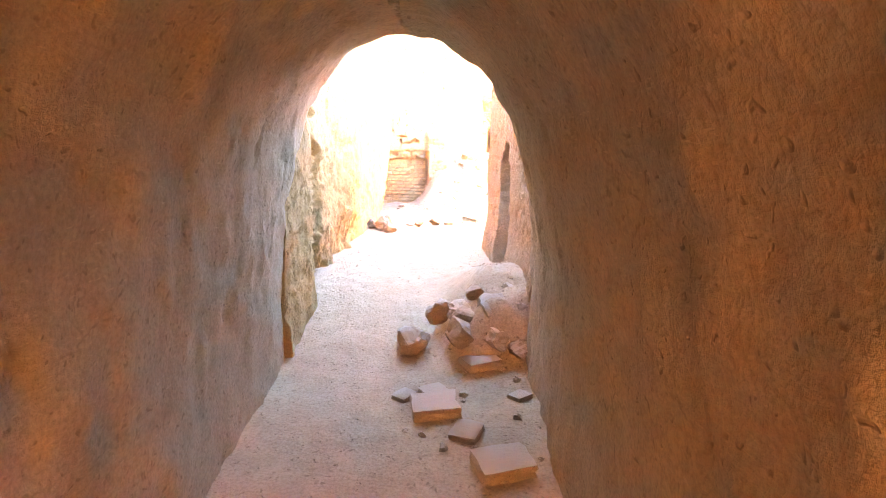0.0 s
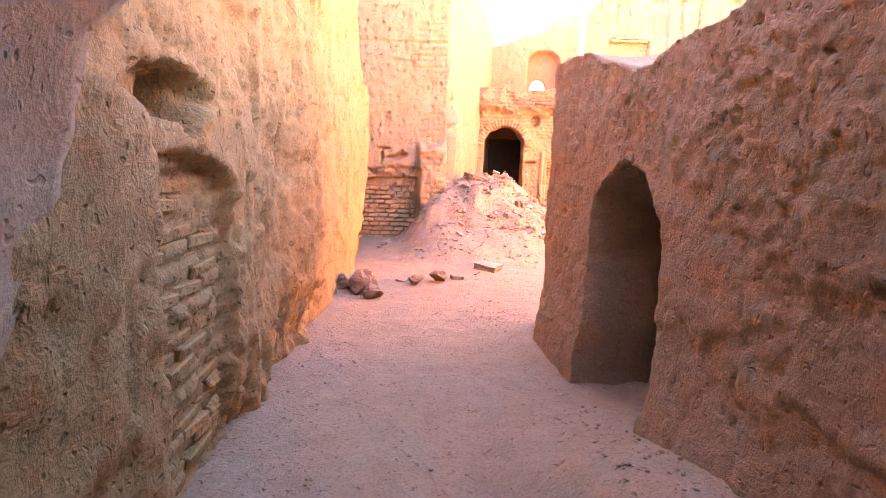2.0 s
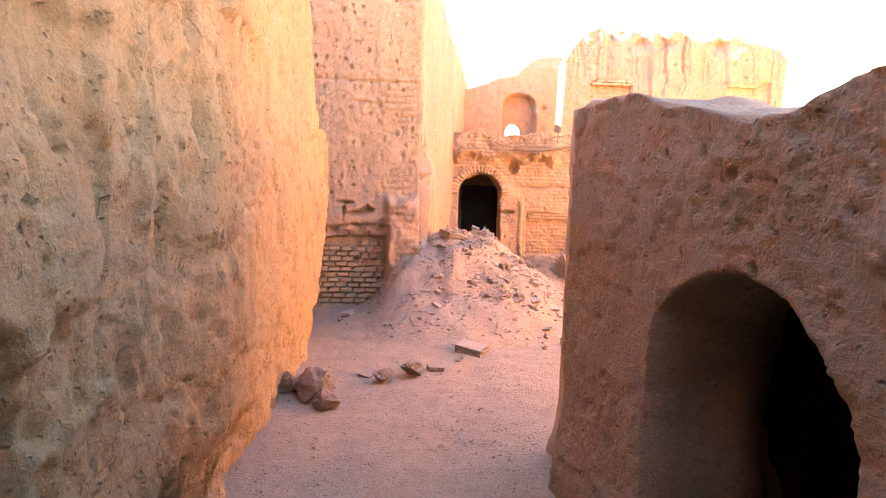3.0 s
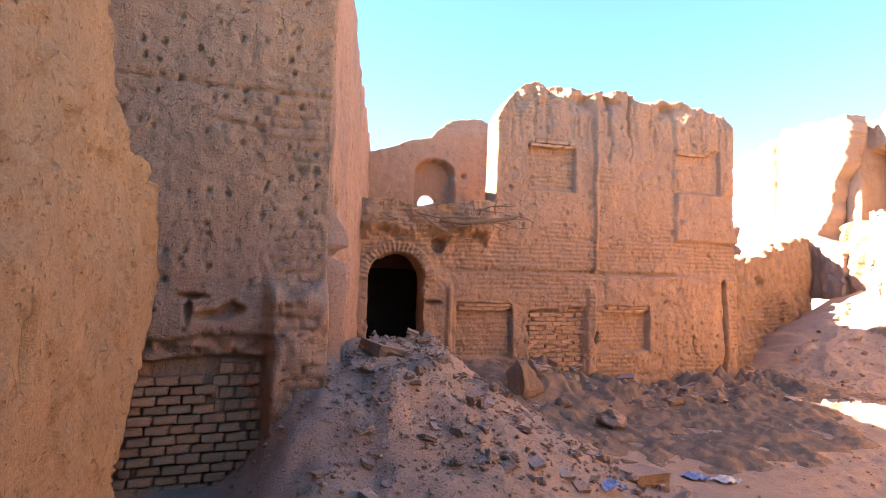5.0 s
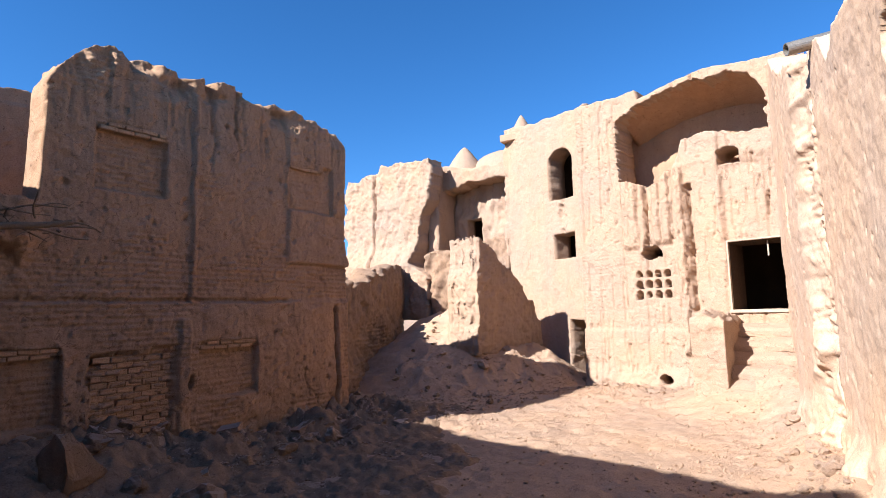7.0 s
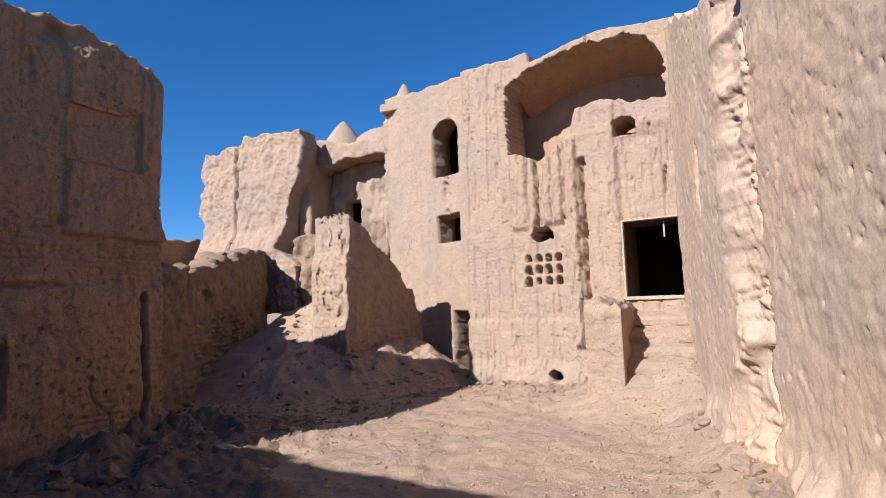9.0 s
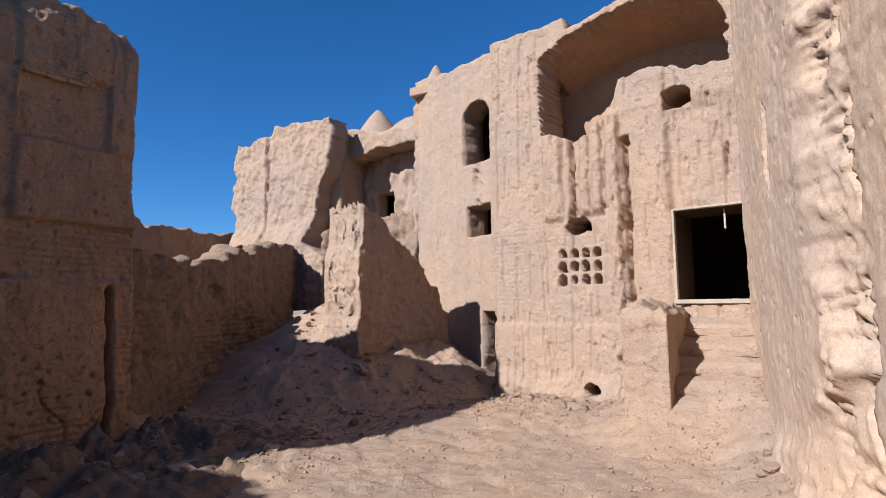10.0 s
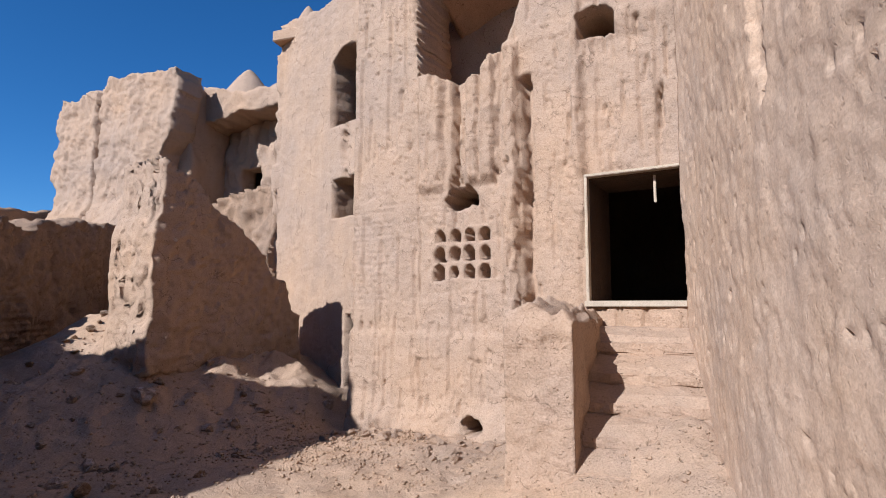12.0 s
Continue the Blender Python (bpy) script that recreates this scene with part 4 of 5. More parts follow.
wall("wall_far_back", (17.5, 15.0), (17.8, 18.7), -1, 2.5, line([(0, 6.7), (3.7, 6.6)]), 0.5, 0.06, FACADE, holes=[box_hole(2.3, 2.95, 3.6, 5.0), lump_hole(1.2, 4.1, 0.25, 0.25), lump_hole(0.5, 4.0, 0.2, 0.2)], depth=lambda u, z: 0.10 * rough(u * 2, z * 0.7, 3, 0.6, 5, 0.65),
     label="inner wall of the distant ruin with dark openings", ragged=0.08, bumps=0.04)
wall("wall_far_side", (16.5, 18.4), (17.9, 18.5), 1, 2.5, line([(0, 6.8), (1.4, 6.6)]), 0.4, 0.06, FACADE, label="side wall of the distant ruin", ragged=0.08, bumps=0.04)
wall("wall_far_base", (15.5, 15.2), (15.95, 18.6), -1, -0.3, line([(0, 4.0), (1.5, 3.85), (3.4, 3.7)]), 2.2, 0.06, LOW_MUD, depth=lambda u, z: 0.16 * rough(u * 1.5, z, 2, 0.6, 5, 0.65) + 0.2 * smooth(z, 3.2, 2.4), label="broken terrace under the distant ruin", ragged=0.15, bumps=0.06)
room("far_room", (17.5, 15.0), (17.8, 18.7), -1, 0.1, 3.3, 3.4, 5.4, 0.42, 1.8, ROOM_DARK)
wall("roof_far_edge", (16.75, 15.3), (16.9, 18.5), -1, 5.7, line([(0, 6.75), (1.0, 6.6), (2.2, 6.7), (3.2, 6.9)]), 0.9, 0.05, FACADE, holes=[lambda u, z: z - 6.15 + 0.35 * smooth(np.abs(u - 1.7), 0.5, 1.6) + 0.12 * rough(u, 2, 3, 0.5, 4)], label="broken vault edge of the distant ruin", category="roof", ragged=0.1, bumps=0.05)


# ---- stones and bricks ----
def stone_mesh(name, seed, flat=1.0, blocky=0.0, detail=2, material=None):
    """One broken stone or clod, about 1 across."""
    bm = bmesh.new()
    if blocky:
        bmesh.ops.create_cube(bm, size=0.9)
        bmesh.ops.subdivide_edges(bm, edges=bm.edges[:], cuts=3, use_grid_fill=True)
    else:
        bmesh.ops.create_icosphere(bm, subdivisions=detail, radius=0.5)
    rnd = random.Random(seed)
    planes = [(Vector((rnd.uniform(-1, 1), rnd.uniform(-1, 1), rnd.uniform(-1, 1))).normalized(), rnd.uniform(0.24, 0.38)) for _ in range(0 if blocky else 12)]
    for v in bm.verts:
        for n, far in planes:
            over = v.co.dot(n) - far
            if over > 0:
                v.co -= n * over
        c = v.co * 3.0 + Vector((seed * 3.7, 0, 0))
        v.co += v.co.normalized() * (0.10 if not blocky else 0.07) * (noise.noise(c) + 0.6 * noise.noise(c * 2.7) + 0.4 * noise.noise(c * 6.1))
        v.co.z *= flat
    me = bpy.data.meshes.new(name)
    bm.to_mesh(me)
    bm.free()
    me.materials.append(material)
    return me


ROCKS = [stone_mesh("stone", n, 0.75, 0, 3, STONE) for n in range(6)]
CLODS = [stone_mesh("clod", 20 + n, 0.85, 0, 3, DARK_CLOD) for n in range(5)]
SLABS = [stone_mesh("slab", 40 + n, 0.28, 1, 2, STONE) for n in range(5)]
LUMPS = [stone_mesh("plaster_lump", 60 + n, 0.7, 0, 3, FACADE) for n in range(5)]
rng = random.Random(7)


def lay(name, meshes, x, y, size, label, category, group="", sink=0.3, turn=None, tilt=0.25, up=None, stretch=1.0):
    """One stone resting on the ground, a little sunk in."""
    me = meshes[rng.randrange(len(meshes))]
    ob = new(name, me)
    half = size * 0.5 * (0.28 if me in SLABS else 0.7)
    z = on_ground(x, y) if up is None else up
    rot = Euler((rng.uniform(-tilt, tilt), rng.uniform(-tilt, tilt), rng.uniform(0, 6.3) if turn is None else turn))
    ob.matrix_world = Matrix.LocRotScale((x, y, z + half * (1 - 2 * sink)), rot, (size * stretch, size * rng.uniform(0.75, 1.0), size * rng.uniform(0.8, 1.1)))
    return tagged(ob, label, category, group)


# the passage floor: flat stones and clods at the foot of the bank
for x, y, size, turn in ((0.16, 2.2, 0.30, 0.3), (0.0, 2.52, 0.19, 1.2), (-0.17, 2.78, 0.30, 0.15), (-0.18, 3.0, 0.17, 0.5), (-0.36, 2.95, 0.14, 0.9), (0.14, 3.38, 0.27, 0.4), (0.36, 3.0, 0.14, 0.7)):
    lay("slab", SLABS, x, y, size, "pale dusty flat stone on the passage floor", "stone", "stones in the passage", 0.12, turn, 0.06)
for x, y, size in ((-0.33, 3.6, 0.34), (-0.02, 3.52, 0.36), (0.26, 3.45, 0.26)):
    lay("boulder", ROCKS, x, y, size, "dusty brown mud boulder at the foot of the bank", "boulder", "boulders in the passage", 0.15)
for x, y, size, up in ((0.02, 3.74, 0.33, 0.27), (0.26, 3.70, 0.32, 0.30), (0.44, 3.64, 0.26, 0.30), (-0.14, 3.82, 0.30, 0.26), (0.2, 3.58, 0.24, 0.15), (0.12, 3.86, 0.19, 0.40), (0.36, 3.85, 0.2, 0.42), (0.42, 3.45, 0.2, 0.1)):
    lay("boulder", ROCKS, x, y, size, "cracked mud boulder in the face of the bank", "boulder", "boulders in the passage", 0.3, up=up)
for n in range(16):
    lay("stone", ROCKS, rng.uniform(-0.35, 0.38), rng.uniform(2.2, 3.4), rng.uniform(0.035, 0.09), "small dusty stone on the passage floor", "stone", "small stones in the passage")

# stones along the lane
for x, y, size in ((-0.98, 8.2, 0.42), (-1.18, 8.3, 0.26), (-0.85, 7.95, 0.22)):
    lay("clod", CLODS, x, y, size, "weathered clay clod lying at the wall's foot", "clod", "clods in the lane", 0.2)
for x, y, size in ((-0.45, 8.45, 0.2), (-0.2, 8.6, 0.24), (0.02, 8.75, 0.15), (-0.58, 8.65, 0.16)):
    lay("brick", SLABS[:3] + CLODS[:1], x, y, size, "broken clay brick lying on the lane", "brick", "broken bricks in the lane", 0.1)
lay("slab", SLABS, 0.45, 9.35, 0.3, "pale flat stone at the foot of the heap", "stone", "", 0.15)
lay("slab", SLABS, 0.72, 5.2, 0.22, "pale stone on the threshold of the arched doorway", "stone", "", 0.1)
# the rubble heap
lay("slab", [stone_mesh("slab", 78, 0.32, 1, 2, DARK_CLOD)], 0.5, 11.2, 0.32, "large brown mud slab sunk into the heap", "slab", "", 0.35, 0.4, 0.3)
for n in range(95):
    a, r = rng.uniform(-2.5, 0.6), abs(rng.gauss(0.0, 0.95)) + 0.25
    x, y = 0.45 + r * math.cos(a), 11.75 + r * math.sin(a)
    if x > 0.25 or y < 10.9:
        lay("slab" if rng.random() < 0.6 else "stone", SLABS if rng.random() < 0.6 else ROCKS, x, y, rng.choice((0.05, 0.06, 0.08, 0.1, 0.12, 0.15)), "broken mud-brick piece on the rubble heap", "rubble", "rubble on the heap", 0.25, None, 0.45)
for n in range(40):
    x = rng.uniform(1.2, 3.2)
    lay("slab" if n % 2 else "stone", SLABS if n % 2 else ROCKS, x, rng.uniform(10.2, 12.6), rng.choice((0.06, 0.08, 0.11, 0.15)), "broken mud-brick piece at the heap's foot", "rubble", "rubble on the heap", 0.25, None, 0.45)
for n in range(70):
    lay("stone" if n % 3 else "slab", ROCKS if n % 3 else SLABS, rng.gauss(1.5, 0.55), rng.gauss(10.75, 0.4), rng.choice((0.05, 0.07, 0.09, 0.12, 0.14)), "pale broken piece of mud brick on the rubble heap", "rubble", "rubble on the heap", 0.2, None, 0.5)
# clods along the foot of the house
ob = lay("boulder", CLODS, 2.9, 13.4, 0.55, "upright weathered clay boulder before the house", "boulder", "", 0.2)
ob.scale.z *= 1.5
lay("boulder", CLODS, 3.5, 12.4, 0.45, "brown clay boulder before the house", "boulder", "", 0.2)
lay("slab", [stone_mesh("slab", 77, 0.3, 1, 2, DARK_CLOD)], 2.6, 10.8, 0.38, "dark brown flat stone on the courtyard ground", "stone", "", 0.35, 0.1, 0.05)
for n in range(110):
    x = rng.uniform(2.6, 8.6)
    y = 15.3 - 0.09 * x - abs(rng.gauss(0, 0.8)) - 0.1
    lay("clod" if n % 3 else "slab", CLODS if n % 3 else SLABS, x, y, rng.choice((0.08, 0.1, 0.13, 0.17, 0.22, 0.3)), "crumbled clay clod at the foot of the house", "clod", "clods at the house", 0.3, None, 0.4)
# the slope under the broken pier
for n in range(110):
    lay("clod" if n % 2 else "stone", CLODS if n % 2 else ROCKS, rng.uniform(8.6, 13.9), rng.uniform(12.4, 16.2), rng.choice((0.06, 0.08, 0.11, 0.15, 0.2)), "clay clod on the slope below the broken pier", "clod", "clods on the slope", 0.3)
lay("clod", ROCKS, 11.45, 14.05, 0.34, "sunlit pale clod beside the broken pier", "clod", "", 0.1)
# debris along the facade and the south wall
for n in range(75):
    y = rng.uniform(9.6, 12.3)
    lay("plaster_lump", LUMPS, 11.98 + 0.225 * (y - 8.2) - abs(rng.gauss(0, 0.35)) - 0.12, y, rng.choice((0.05, 0.07, 0.1, 0.13, 0.18)), "crumbled plaster lump at the foot of the facade", "rubble", "rubble at the facade", 0.35, None, 0.4)
for n in range(60):
    x = rng.uniform(4.0, 9.6)
    lay("plaster_lump", LUMPS, x, 7.2 + 0.104 * (x - 0.5) + abs(rng.gauss(0, 0.22)), rng.choice((0.06, 0.09, 0.12, 0.16, 0.22)), "crumbled clay lump at the foot of the south wall", "rubble", "rubble at the south wall", 0.35, None, 0.4)


def scatter(name, label, count, spots, small, large, material, seed):
    """Pebbles and crumbs past counting, in one mesh."""
    r = np.random.RandomState(seed)
    octa = np.array([(1, 0, 0), (-1, 0, 0), (0, 1, 0), (0, -1, 0), (0, 0, 1), (0, 0, -1)], float)
    tri = np.array([(0, 2, 4), (2, 1, 4), (1, 3, 4), (3, 0, 4), (2, 0, 5), (1, 2, 5), (3, 1, 5), (0, 3, 5)])
    pick = r.randint(0, len(spots), count)
    s = np.array(spots)[pick]
    x, y = s[:, 0] + s[:, 2] * r.uniform(-1, 1, count), s[:, 1] + s[:, 3] * r.uniform(-1, 1, count)
    size = small + (large - small) * r.uniform(0, 1, count) ** 3
    z = ground_height(x, y) + 0.15 * size
    ang = r.uniform(0, 6.28, count)
    v = octa[None] * r.uniform(0.5, 1.0, (count, 6, 1)) * size[:, None, None] * 0.6
    v[:, :, 2] *= 0.7
    c, k = np.cos(ang)[:, None], np.sin(ang)[:, None]
    vx, vy = v[:, :, 0] * c - v[:, :, 1] * k, v[:, :, 0] * k + v[:, :, 1] * c
    verts = np.stack([vx + x[:, None], vy + y[:, None], v[:, :, 2] + z[:, None]], -1).reshape(-1, 3)
    faces = (tri[None] + 6 * np.arange(count)[:, None, None]).reshape(-1, 3)
    tagged(new(name, mesh_of(name, verts, faces, material)), label, "gravel", kind="stuff")


scatter("gravel", "loose pebbles and crumbs on the trodden lane", 1500, [(-0.4, 1.5, 0.75, 2.0), (-0.4, 5.5, 0.85, 2.0), (-0.5, 8.6, 0.9, 1.6), (-1.05, 6.5, 0.25, 2.6), (0.35, 5.5, 0.15, 1.5), (0.6, 8.0, 0.6, 1.0)], 0.006, 0.03, DUST, 3)
scatter("rubble_crumbs", "crumbs of broken mud brick on the heap", 5200, [(0.9, 10.9, 1.5, 1.2), (1.6, 12.0, 1.4, 1.6), (0.6, 11.2, 0.6, 0.9)], 0.01, 0.06, DUST, 4)
# Clay crumbs, dense and darker than the dust, also deepen the shaded ground.
scatter("clay_crumbs", "crumbled clay along the foot of the house", 9000, [(3.6, 14.2, 1.6, 0.9), (6.2, 13.9, 1.9, 0.8), (8.2, 13.8, 1.0, 0.9), (4.5, 13.0, 2.0, 1.2)], 0.01, 0.07, DARK_CLOD, 5)
scatter("courtyard_gravel", "small stones strewn over the courtyard", 11000, [(7.5, 11.0, 4.2, 2.5), (11.6, 10.6, 0.8, 1.6), (7.0, 8.6, 4.0, 0.8), (10.5, 14.0, 2.5, 1.8), (12.0, 12.0, 0.7, 1.0), (11.5, 14.0, 2.0, 1.8)], 0.008, 0.06, DUST, 6)

# ---- house roof edge: brushwood ----
roof_edge = tagged(new("brushwood"), "dry brushwood and a crooked beam sticking out of the roof edge", "brushwood")
roof_edge.matrix_world = pose(1.6, 15.05, 2.75)


def stick(points, radius, name, label=""):
    cu = bpy.data.curves.new(name, "CURVE")
    cu.dimensions, cu.bevel_depth, cu.bevel_resolution, cu.use_fill_caps = "3D", radius, 1, True
    sp = cu.splines.new("POLY")
    sp.points.add(len(points) - 1)
    for n, (pt, at) in enumerate(zip(sp.points, points)):
        pt.co = (*at, 1)
        pt.radius = 1.0 - 0.5 * n / len(points)
    cu.materials.append(BRUSH)
    ob = new(name, cu)
    ob.parent = roof_edge
    return tagged(ob, label)


def wander(start, way, steps, bend):
    out, at, way = [], Vector(start), Vector(way)
    for _ in range(steps):
        out.append(tuple(at))
        at = at + way
        way = way + Vector((rng.uniform(-bend, bend), rng.uniform(-bend, bend), rng.uniform(-bend, bend)))
    return out


for n in range(46):
    u = rng.uniform(-0.4, 1.7)
    stick(wander((u, rng.uniform(-0.12, 0.1) - 0.09 * u, rng.uniform(-0.12, 0.22)), (rng.uniform(-0.06, 0.12), rng.uniform(-0.05, 0.01), rng.uniform(-0.05, 0.03)), 6, 0.025), rng.uniform(0.004, 0.014), "twig")
stick([(0.55, -0.25, -0.06), (0.9, -0.33, -0.10), (1.2, -0.36, -0.07), (1.5, -0.42, -0.03), (1.72, -0.45, 0.02)], 0.05, "beam", "crooked weathered roof beam")
stick([(0.3, -0.2, -0.02), (0.5, -0.3, -0.2), (0.75, -0.35, -0.33), (1.0, -0.36, -0.36)], 0.014, "twig")

# ---- stair to the great doorway ----
stairs = tagged(new("staircase"), "worn mud stairs rising to the great doorway", "stairs")
stairs.matrix_world = pose(11.2, 8.7, 0.2)
for x0, x1, z1 in ((10.6, 12.2, 0.52), (10.88, 12.2, 0.72), (11.16, 12.2, 0.93), (11.44, 12.2, 1.14), (11.75, 12.2, 1.38)):
    bm = bmesh.new()
    bmesh.ops.create_cube(bm, size=1.0)
    bmesh.ops.subdivide_edges(bm, edges=bm.edges[:], cuts=9, use_grid_fill=True)
    z0 = z1 - 0.32
    for v in bm.verts:
        v.co = Vector((x0 - 11.2 + (v.co.x + 0.5) * (x1 - x0), v.co.y * 1.1, z0 - 0.2 + (v.co.z + 0.5) * (z1 - z0)))
        w = noise.noise(v.co * 5 + Vector((z1 * 9, 0, 0))) + 0.5 * noise.noise(v.co * 13)
        v.co += Vector((0.035 * w, 0, 0.02 * w))
        if v.co.x < x0 - 11.2 + 0.06 and v.co.z > z1 - 0.26:
            v.co.z -= 0.035 + 0.02 * w
        if z1 - 0.2 - v.co.z < 0.12 and v.co.x < x0 - 11.2 + 0.3:
            v.co.z -= 0.11 * (1 - max(0.0, v.co.x - x0 + 11.2) / 0.3)
    part("step", bm, FACADE, stairs)
wall("wall_stair_flank", (10.58, 9.14), (10.62, 9.66), -1, -0.1, line([(0, 1.38), (0.08, 1.5), (0.16, 1.46), (0.34, 1.6), (0.52, 1.5)]), 1.65, 0.02, FACADE, depth=lambda u, z: -0.06 * smooth(z, 1.4, 1.55),
     label="smooth plastered flank wall beside the stairs", ragged=0.09, bumps=0.02, strips=16)

# ---- great doorway frame ----
frame_1 = tagged(new("door_1"), "pale rendered frame of the great dark doorway", "door frame", kind="structure")
frame_1.matrix_world = Matrix.Translation((12.05, 8.2, 1.62)) @ pose(0, 0, 0, 0, 0, -12.7)


def bar(name, y0, y1, z0, z1, x0, x1, material, parent, label=""):
    bm = bmesh.new()
    bmesh.ops.create_cube(bm, size=1.0)
    for v in bm.verts:
        v.co = Vector(((x0 + x1) / 2 + v.co.x * (x1 - x0), (y0 + y1) / 2 + v.co.y * (y1 - y0), (z0 + z1) / 2 + v.co.z * (z1 - z0)))
    bmesh.ops.bevel(bm, geom=bm.edges[:], offset=0.006, segments=2, affect="EDGES")
    return part(name, bm, material, parent, label)


bar("jamb", -0.005, 0.018, 0.0, 1.31, -0.03, 0.06, FRAME, frame_1)
bar("jamb", 0.955, 0.985, 0.0, 1.31, -0.03, 0.06, FRAME, frame_1)
bar("lintel", -0.005, 0.985, 1.285, 1.315, -0.035, 0.115, FRAME, frame_1)
bar("sill", -0.02, 1.0, -0.05, 0.01, -0.05, 0.2, FRAME, frame_1)
# Linings added over the reveals and soffit, coloured dark to hold the shade.
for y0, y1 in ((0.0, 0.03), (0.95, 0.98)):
    bar("reveal", y0, y1, 0.0, 1.29, 0.062, 0.8, ROOM_DARK, frame_1, "added reveal lining, coloured dark for shade")
bar("soffit", 0.0, 0.98, 1.26, 1.3, 0.062, 0.8, ROOM_DARK, frame_1, "added soffit lining, coloured dark for shade")
bar("lath", 0.30, 0.325, 0.98, 1.26, 0.1, 0.115, FRAME, frame_1, "short pale lath hanging from the lintel")

# ---- domes and the pipe on the roofs ----
def dome(name, x, y, z, r, h, point, label):
    bm = bmesh.new()
    bmesh.ops.create_uvsphere(bm, u_segments=40, v_segments=24, radius=1.0)
    bmesh.ops.delete(bm, geom=[v for v in bm.verts if v.co.z < -0.05], context="VERTS")
    for v in bm.verts:
        t = max(0.0, v.co.z)
        rad = math.hypot(v.co.x, v.co.y)
        if point and rad > 1e-6:
            k = (1 - t) ** 0.75 / rad
            v.co.x, v.co.y = v.co.x * k * rad ** 0.0 * 1.0, v.co.y * k
        v.co = Vector((v.co.x * r, v.co.y * r, t * h))
        v.co += Vector((0, 0, 0.02)) * noise.noise(v.co * 4)
    bmesh.ops.solidify(bm, geom=bm.faces[:], thickness=0.08)
    me = bpy.data.meshes.new(name)
    bm.to_mesh(me)
    bm.free()
    me.materials.append(FACADE)
    me.polygons.foreach_set("use_smooth", np.ones(len(me.polygons), bool))
    ob = new(name, me)
    ob.location = (x, y, z)
    return tagged(ob, label, "dome")


dome("dome", 18.3, 18.3, 6.55, 0.95, 1.35, True, "pointed mud dome on the distant roof")
dome("dome", 19.2, 17.0, 6.55, 1.5, 1.15, False, "round mud dome on the distant roof")
dome("dome", 15.6, 14.75, 6.95, 0.35, 0.65, True, "small pointed mud dome on the facade roof")
slab("roof_far", 17.85, 21.0, 15.2, 20.0, 6.35, 6.6, FACADE, "flat earth roof under the distant domes", "roof")
slab("roof_wing", 15.2, 16.6, 14.2, 15.3, 6.75, 6.97, FACADE, "flat earth roof of the facade wing", "roof")
pipe = new("drain_pipe", bpy.data.meshes.new("drain_pipe"))
bm = bmesh.new()
bmesh.ops.create_cone(bm, cap_ends=False, segments=20, radius1=0.07, radius2=0.07, depth=0.5)
bmesh.ops.solidify(bm, geom=bm.faces[:], thickness=0.012)
bm.to_mesh(pipe.data)
bm.free()
pipe.data.materials.append(METAL)
pipe.matrix_world = pose(7.35, 7.75, 4.46, 80, 0, 20)
tagged(pipe, "short grey metal drain pipe on the wall's crest", "pipe")

# scraps of litter before the house
for x, y, mat_, text in ((2.0, 10.4, RAG, "crumpled blue plastic scrap on the rubble"), (3.3, 10.95, RAG, "crumpled blue plastic scrap on the ground"), (3.5, 10.8, PALE, "crumpled pale plastic scrap on the ground")):
    bm = bmesh.new()
    bmesh.ops.create_grid(bm, x_segments=10, y_segments=10, size=0.09)
    for v in bm.verts:
        v.co.z += 0.035 * noise.noise(v.co * 22 + Vector((x, y, 0))) + 0.02
    bmesh.ops.solidify(bm, geom=bm.faces[:], thickness=0.003)
    me = bpy.data.meshes.new("plastic_scrap")
    bm.to_mesh(me)
    bm.free()
    me.materials.append(mat_)
    ob = new("plastic_scrap", me)
    ob.location = (x, y, on_ground(x, y) + 0.01)
    tagged(ob, text, "litter")


# ---- bricks that show one by one ----
def brick_mesh(seed, wide, high, deep, wobble, material):
    bm = bmesh.new()
    bmesh.ops.create_cube(bm, size=1.0)
    r = random.Random(seed)
    for v in bm.verts:
        v.co = Vector((v.co.x * wide, v.co.y * deep, v.co.z * high)) + Vector([r.uniform(-wobble, wobble) for _ in range(3)])
    bmesh.ops.bevel(bm, geom=bm.edges[:], offset=0.008, segments=1, affect="EDGES")
    me = bpy.data.meshes.new("brick")
    bm.to_mesh(me)
    bm.free()
    me.materials.append(material)
    return me


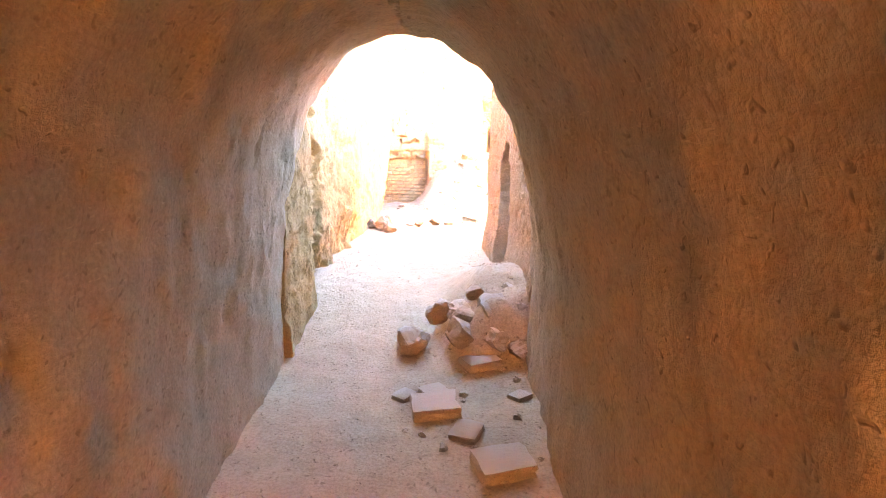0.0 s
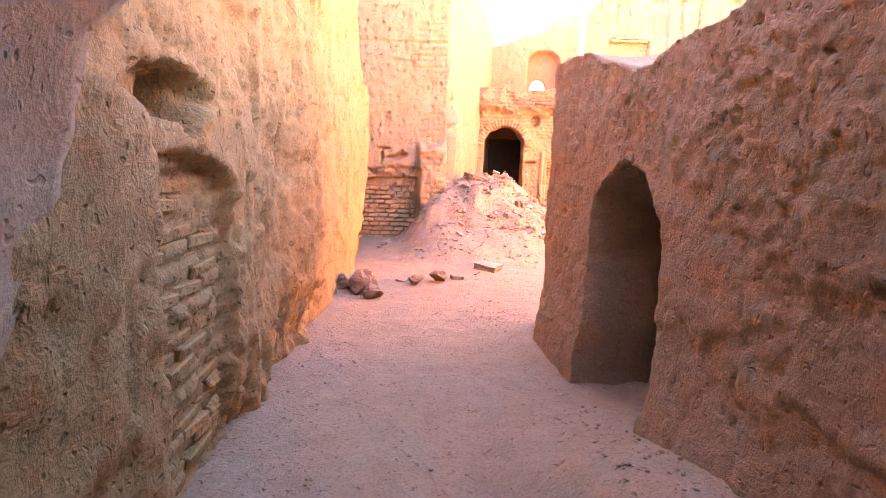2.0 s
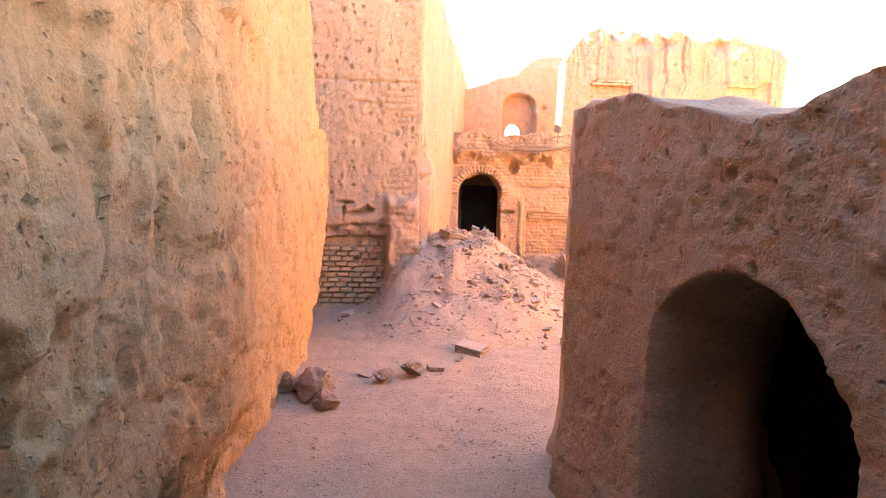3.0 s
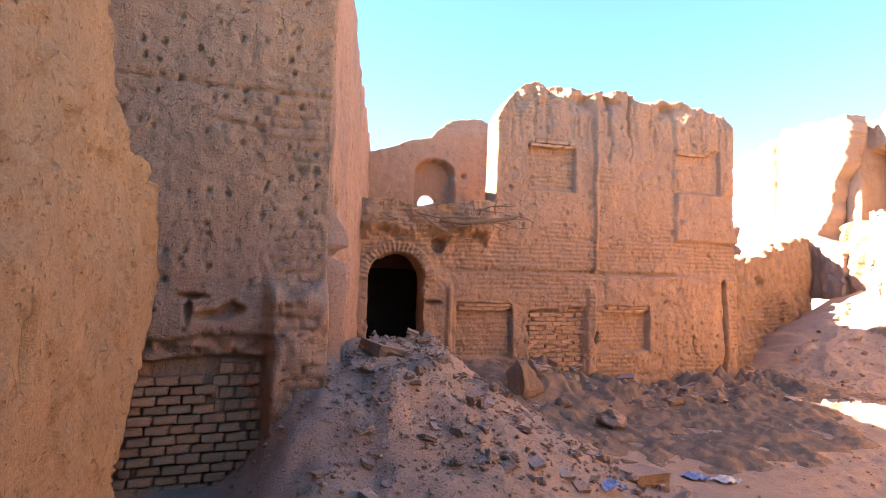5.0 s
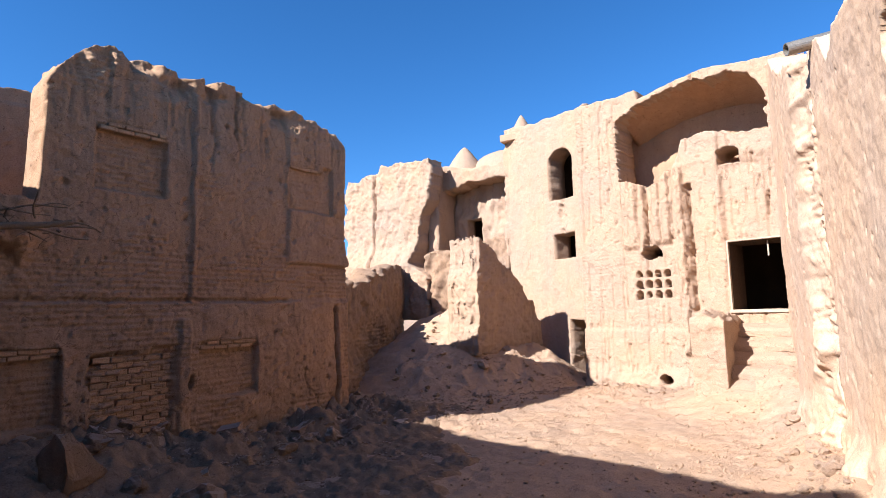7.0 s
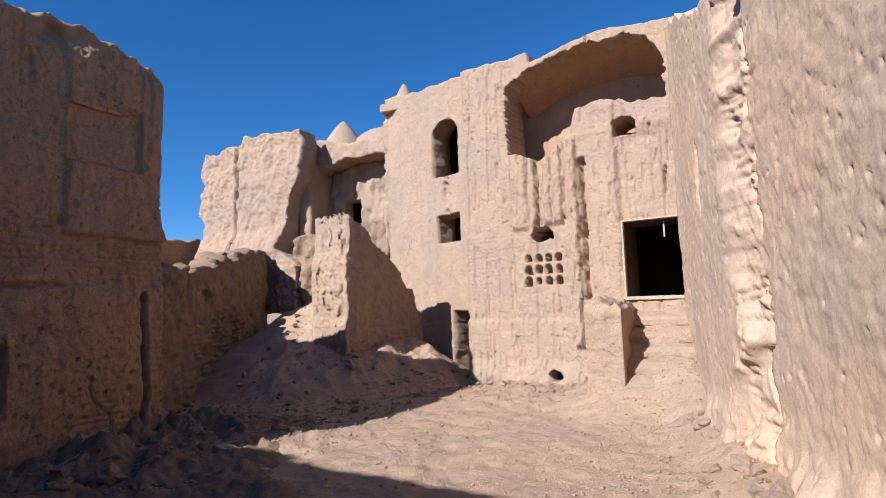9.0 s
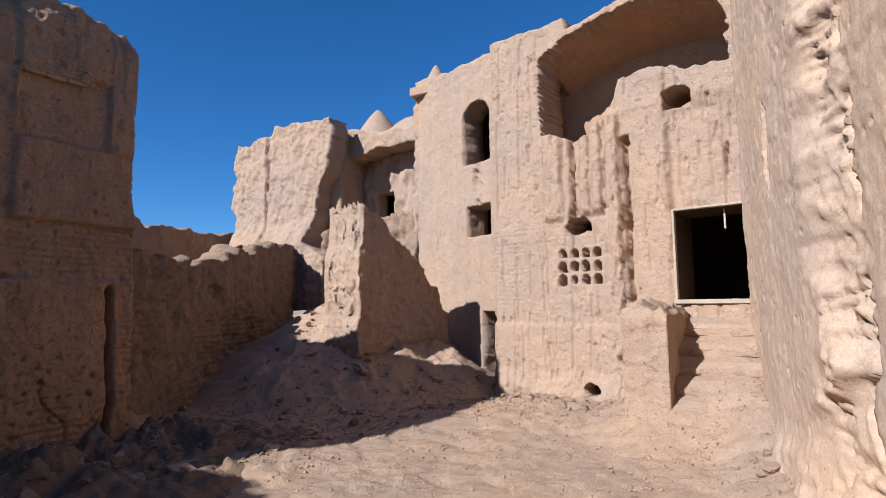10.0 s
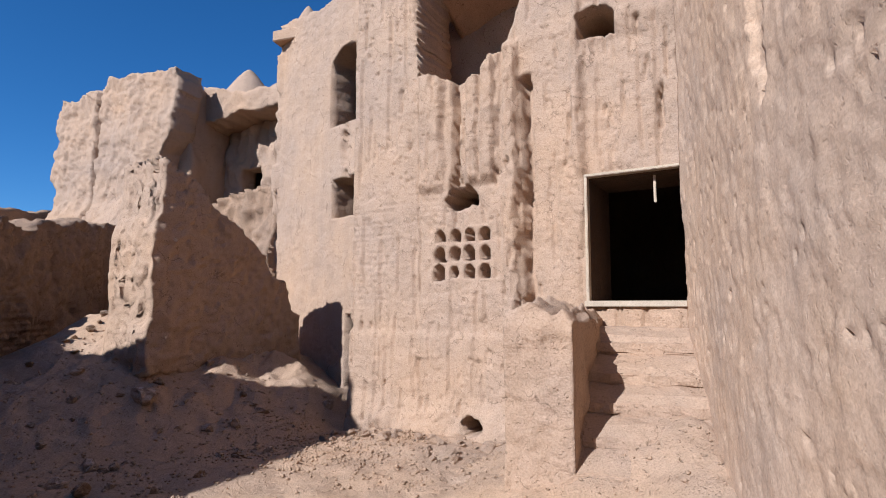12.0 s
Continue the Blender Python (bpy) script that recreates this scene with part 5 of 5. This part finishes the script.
def brick_panel(owner, p, q, side, u0, u1, z0, z1, wide, high, back, seed, keep=lambda u, z: True, gap=0.013, wobble=0.006, material=BRICK, uneven=0.013):
    """Courses of single bricks set in a shallow recess of a wall."""
    r = random.Random(seed)
    p, q = Vector(p).to_2d(), Vector(q).to_2d()
    d = (q - p).normalized()
    n = Vector((d.y, -d.x)) * side
    turn = math.atan2(d.y, d.x)
    whole = [brick_mesh(seed + k, wide - gap, high - gap, 0.11, wobble, material) for k in range(4)]
    half = [brick_mesh(seed + 9 + k, wide * 0.5 - gap, high - gap, 0.11, wobble, material) for k in range(2)]
    for row in range(int((z1 - z0) / high)):
        z = z0 + (row + 0.5) * high
        u = u0 - (wide * 0.5 if row % 2 else 0) + r.uniform(-0.02, 0.02)
        while u < u1:
            a, b = max(u, u0), min(u + wide, u1)
            u += wide
            if b - a < wide * 0.45 or not keep((a + b) / 2, z) or r.random() < 0.02:
                continue
            me = (whole if b - a > wide * 0.9 else half)[r.randrange(2)]
            m, out = (a + b) / 2, back + r.uniform(-uneven, uneven) - 0.055
            ob = new("brick", me)
            ob.matrix_world = Matrix.Translation((p.x + d.x * m + n.x * out, p.y + d.y * m + n.y * out, z + r.uniform(-0.003, 0.003))) @ Euler((r.uniform(-0.03, 0.03), r.uniform(-0.02, 0.02), turn + r.uniform(-0.03, 0.03))).to_matrix().to_4x4()
            ob.parent = owner


things = {o.name: o for o in scene.objects}
brick_panel(things["wall_tower_front"], (-3.2, 11.1), (0.02, 11.1), 1, 1.87, 2.80, 0.0, 1.08, 0.155, 0.067, -0.04, 3, lambda u, z: not (u > 2.45 and z > 0.8))
brick_panel(things["wall_tower_front"], (-3.2, 11.1), (0.02, 11.1), 1, 2.45, 2.80, 0.81, 1.16, 0.11, 0.085, -0.08, 31)
brick_panel(things["wall_lane_left"], (-1.42, 3.6), (-1.16, 11.2), 1, 0.92, 1.68, 0.12, 1.47, 0.24, 0.058, -0.055, 5, gap=0.004, wobble=0.011, material=OCHRE, uneven=0.02)
brick_panel(things["wall_house_front"], (0.0, 15.425), (7.8, 14.723), 1, 3.84, 4.78, 0.02, 1.30, 0.2, 0.074, -0.045, 7, gap=0.01, wobble=0.01)
for u0, u1, z1 in ((3.81, 4.64, 4.165), (6.62, 7.3, 4.215), (2.62, 3.5, 1.425), (5.16, 6.04, 1.405)):
    brick_panel(things["wall_house_front"], (0.0, 15.425), (7.8, 14.723), 1, u0, u1, z1 - 0.125, z1 - 0.005, 0.2, 0.058, -0.005, 50, gap=0.012, uneven=0.006)
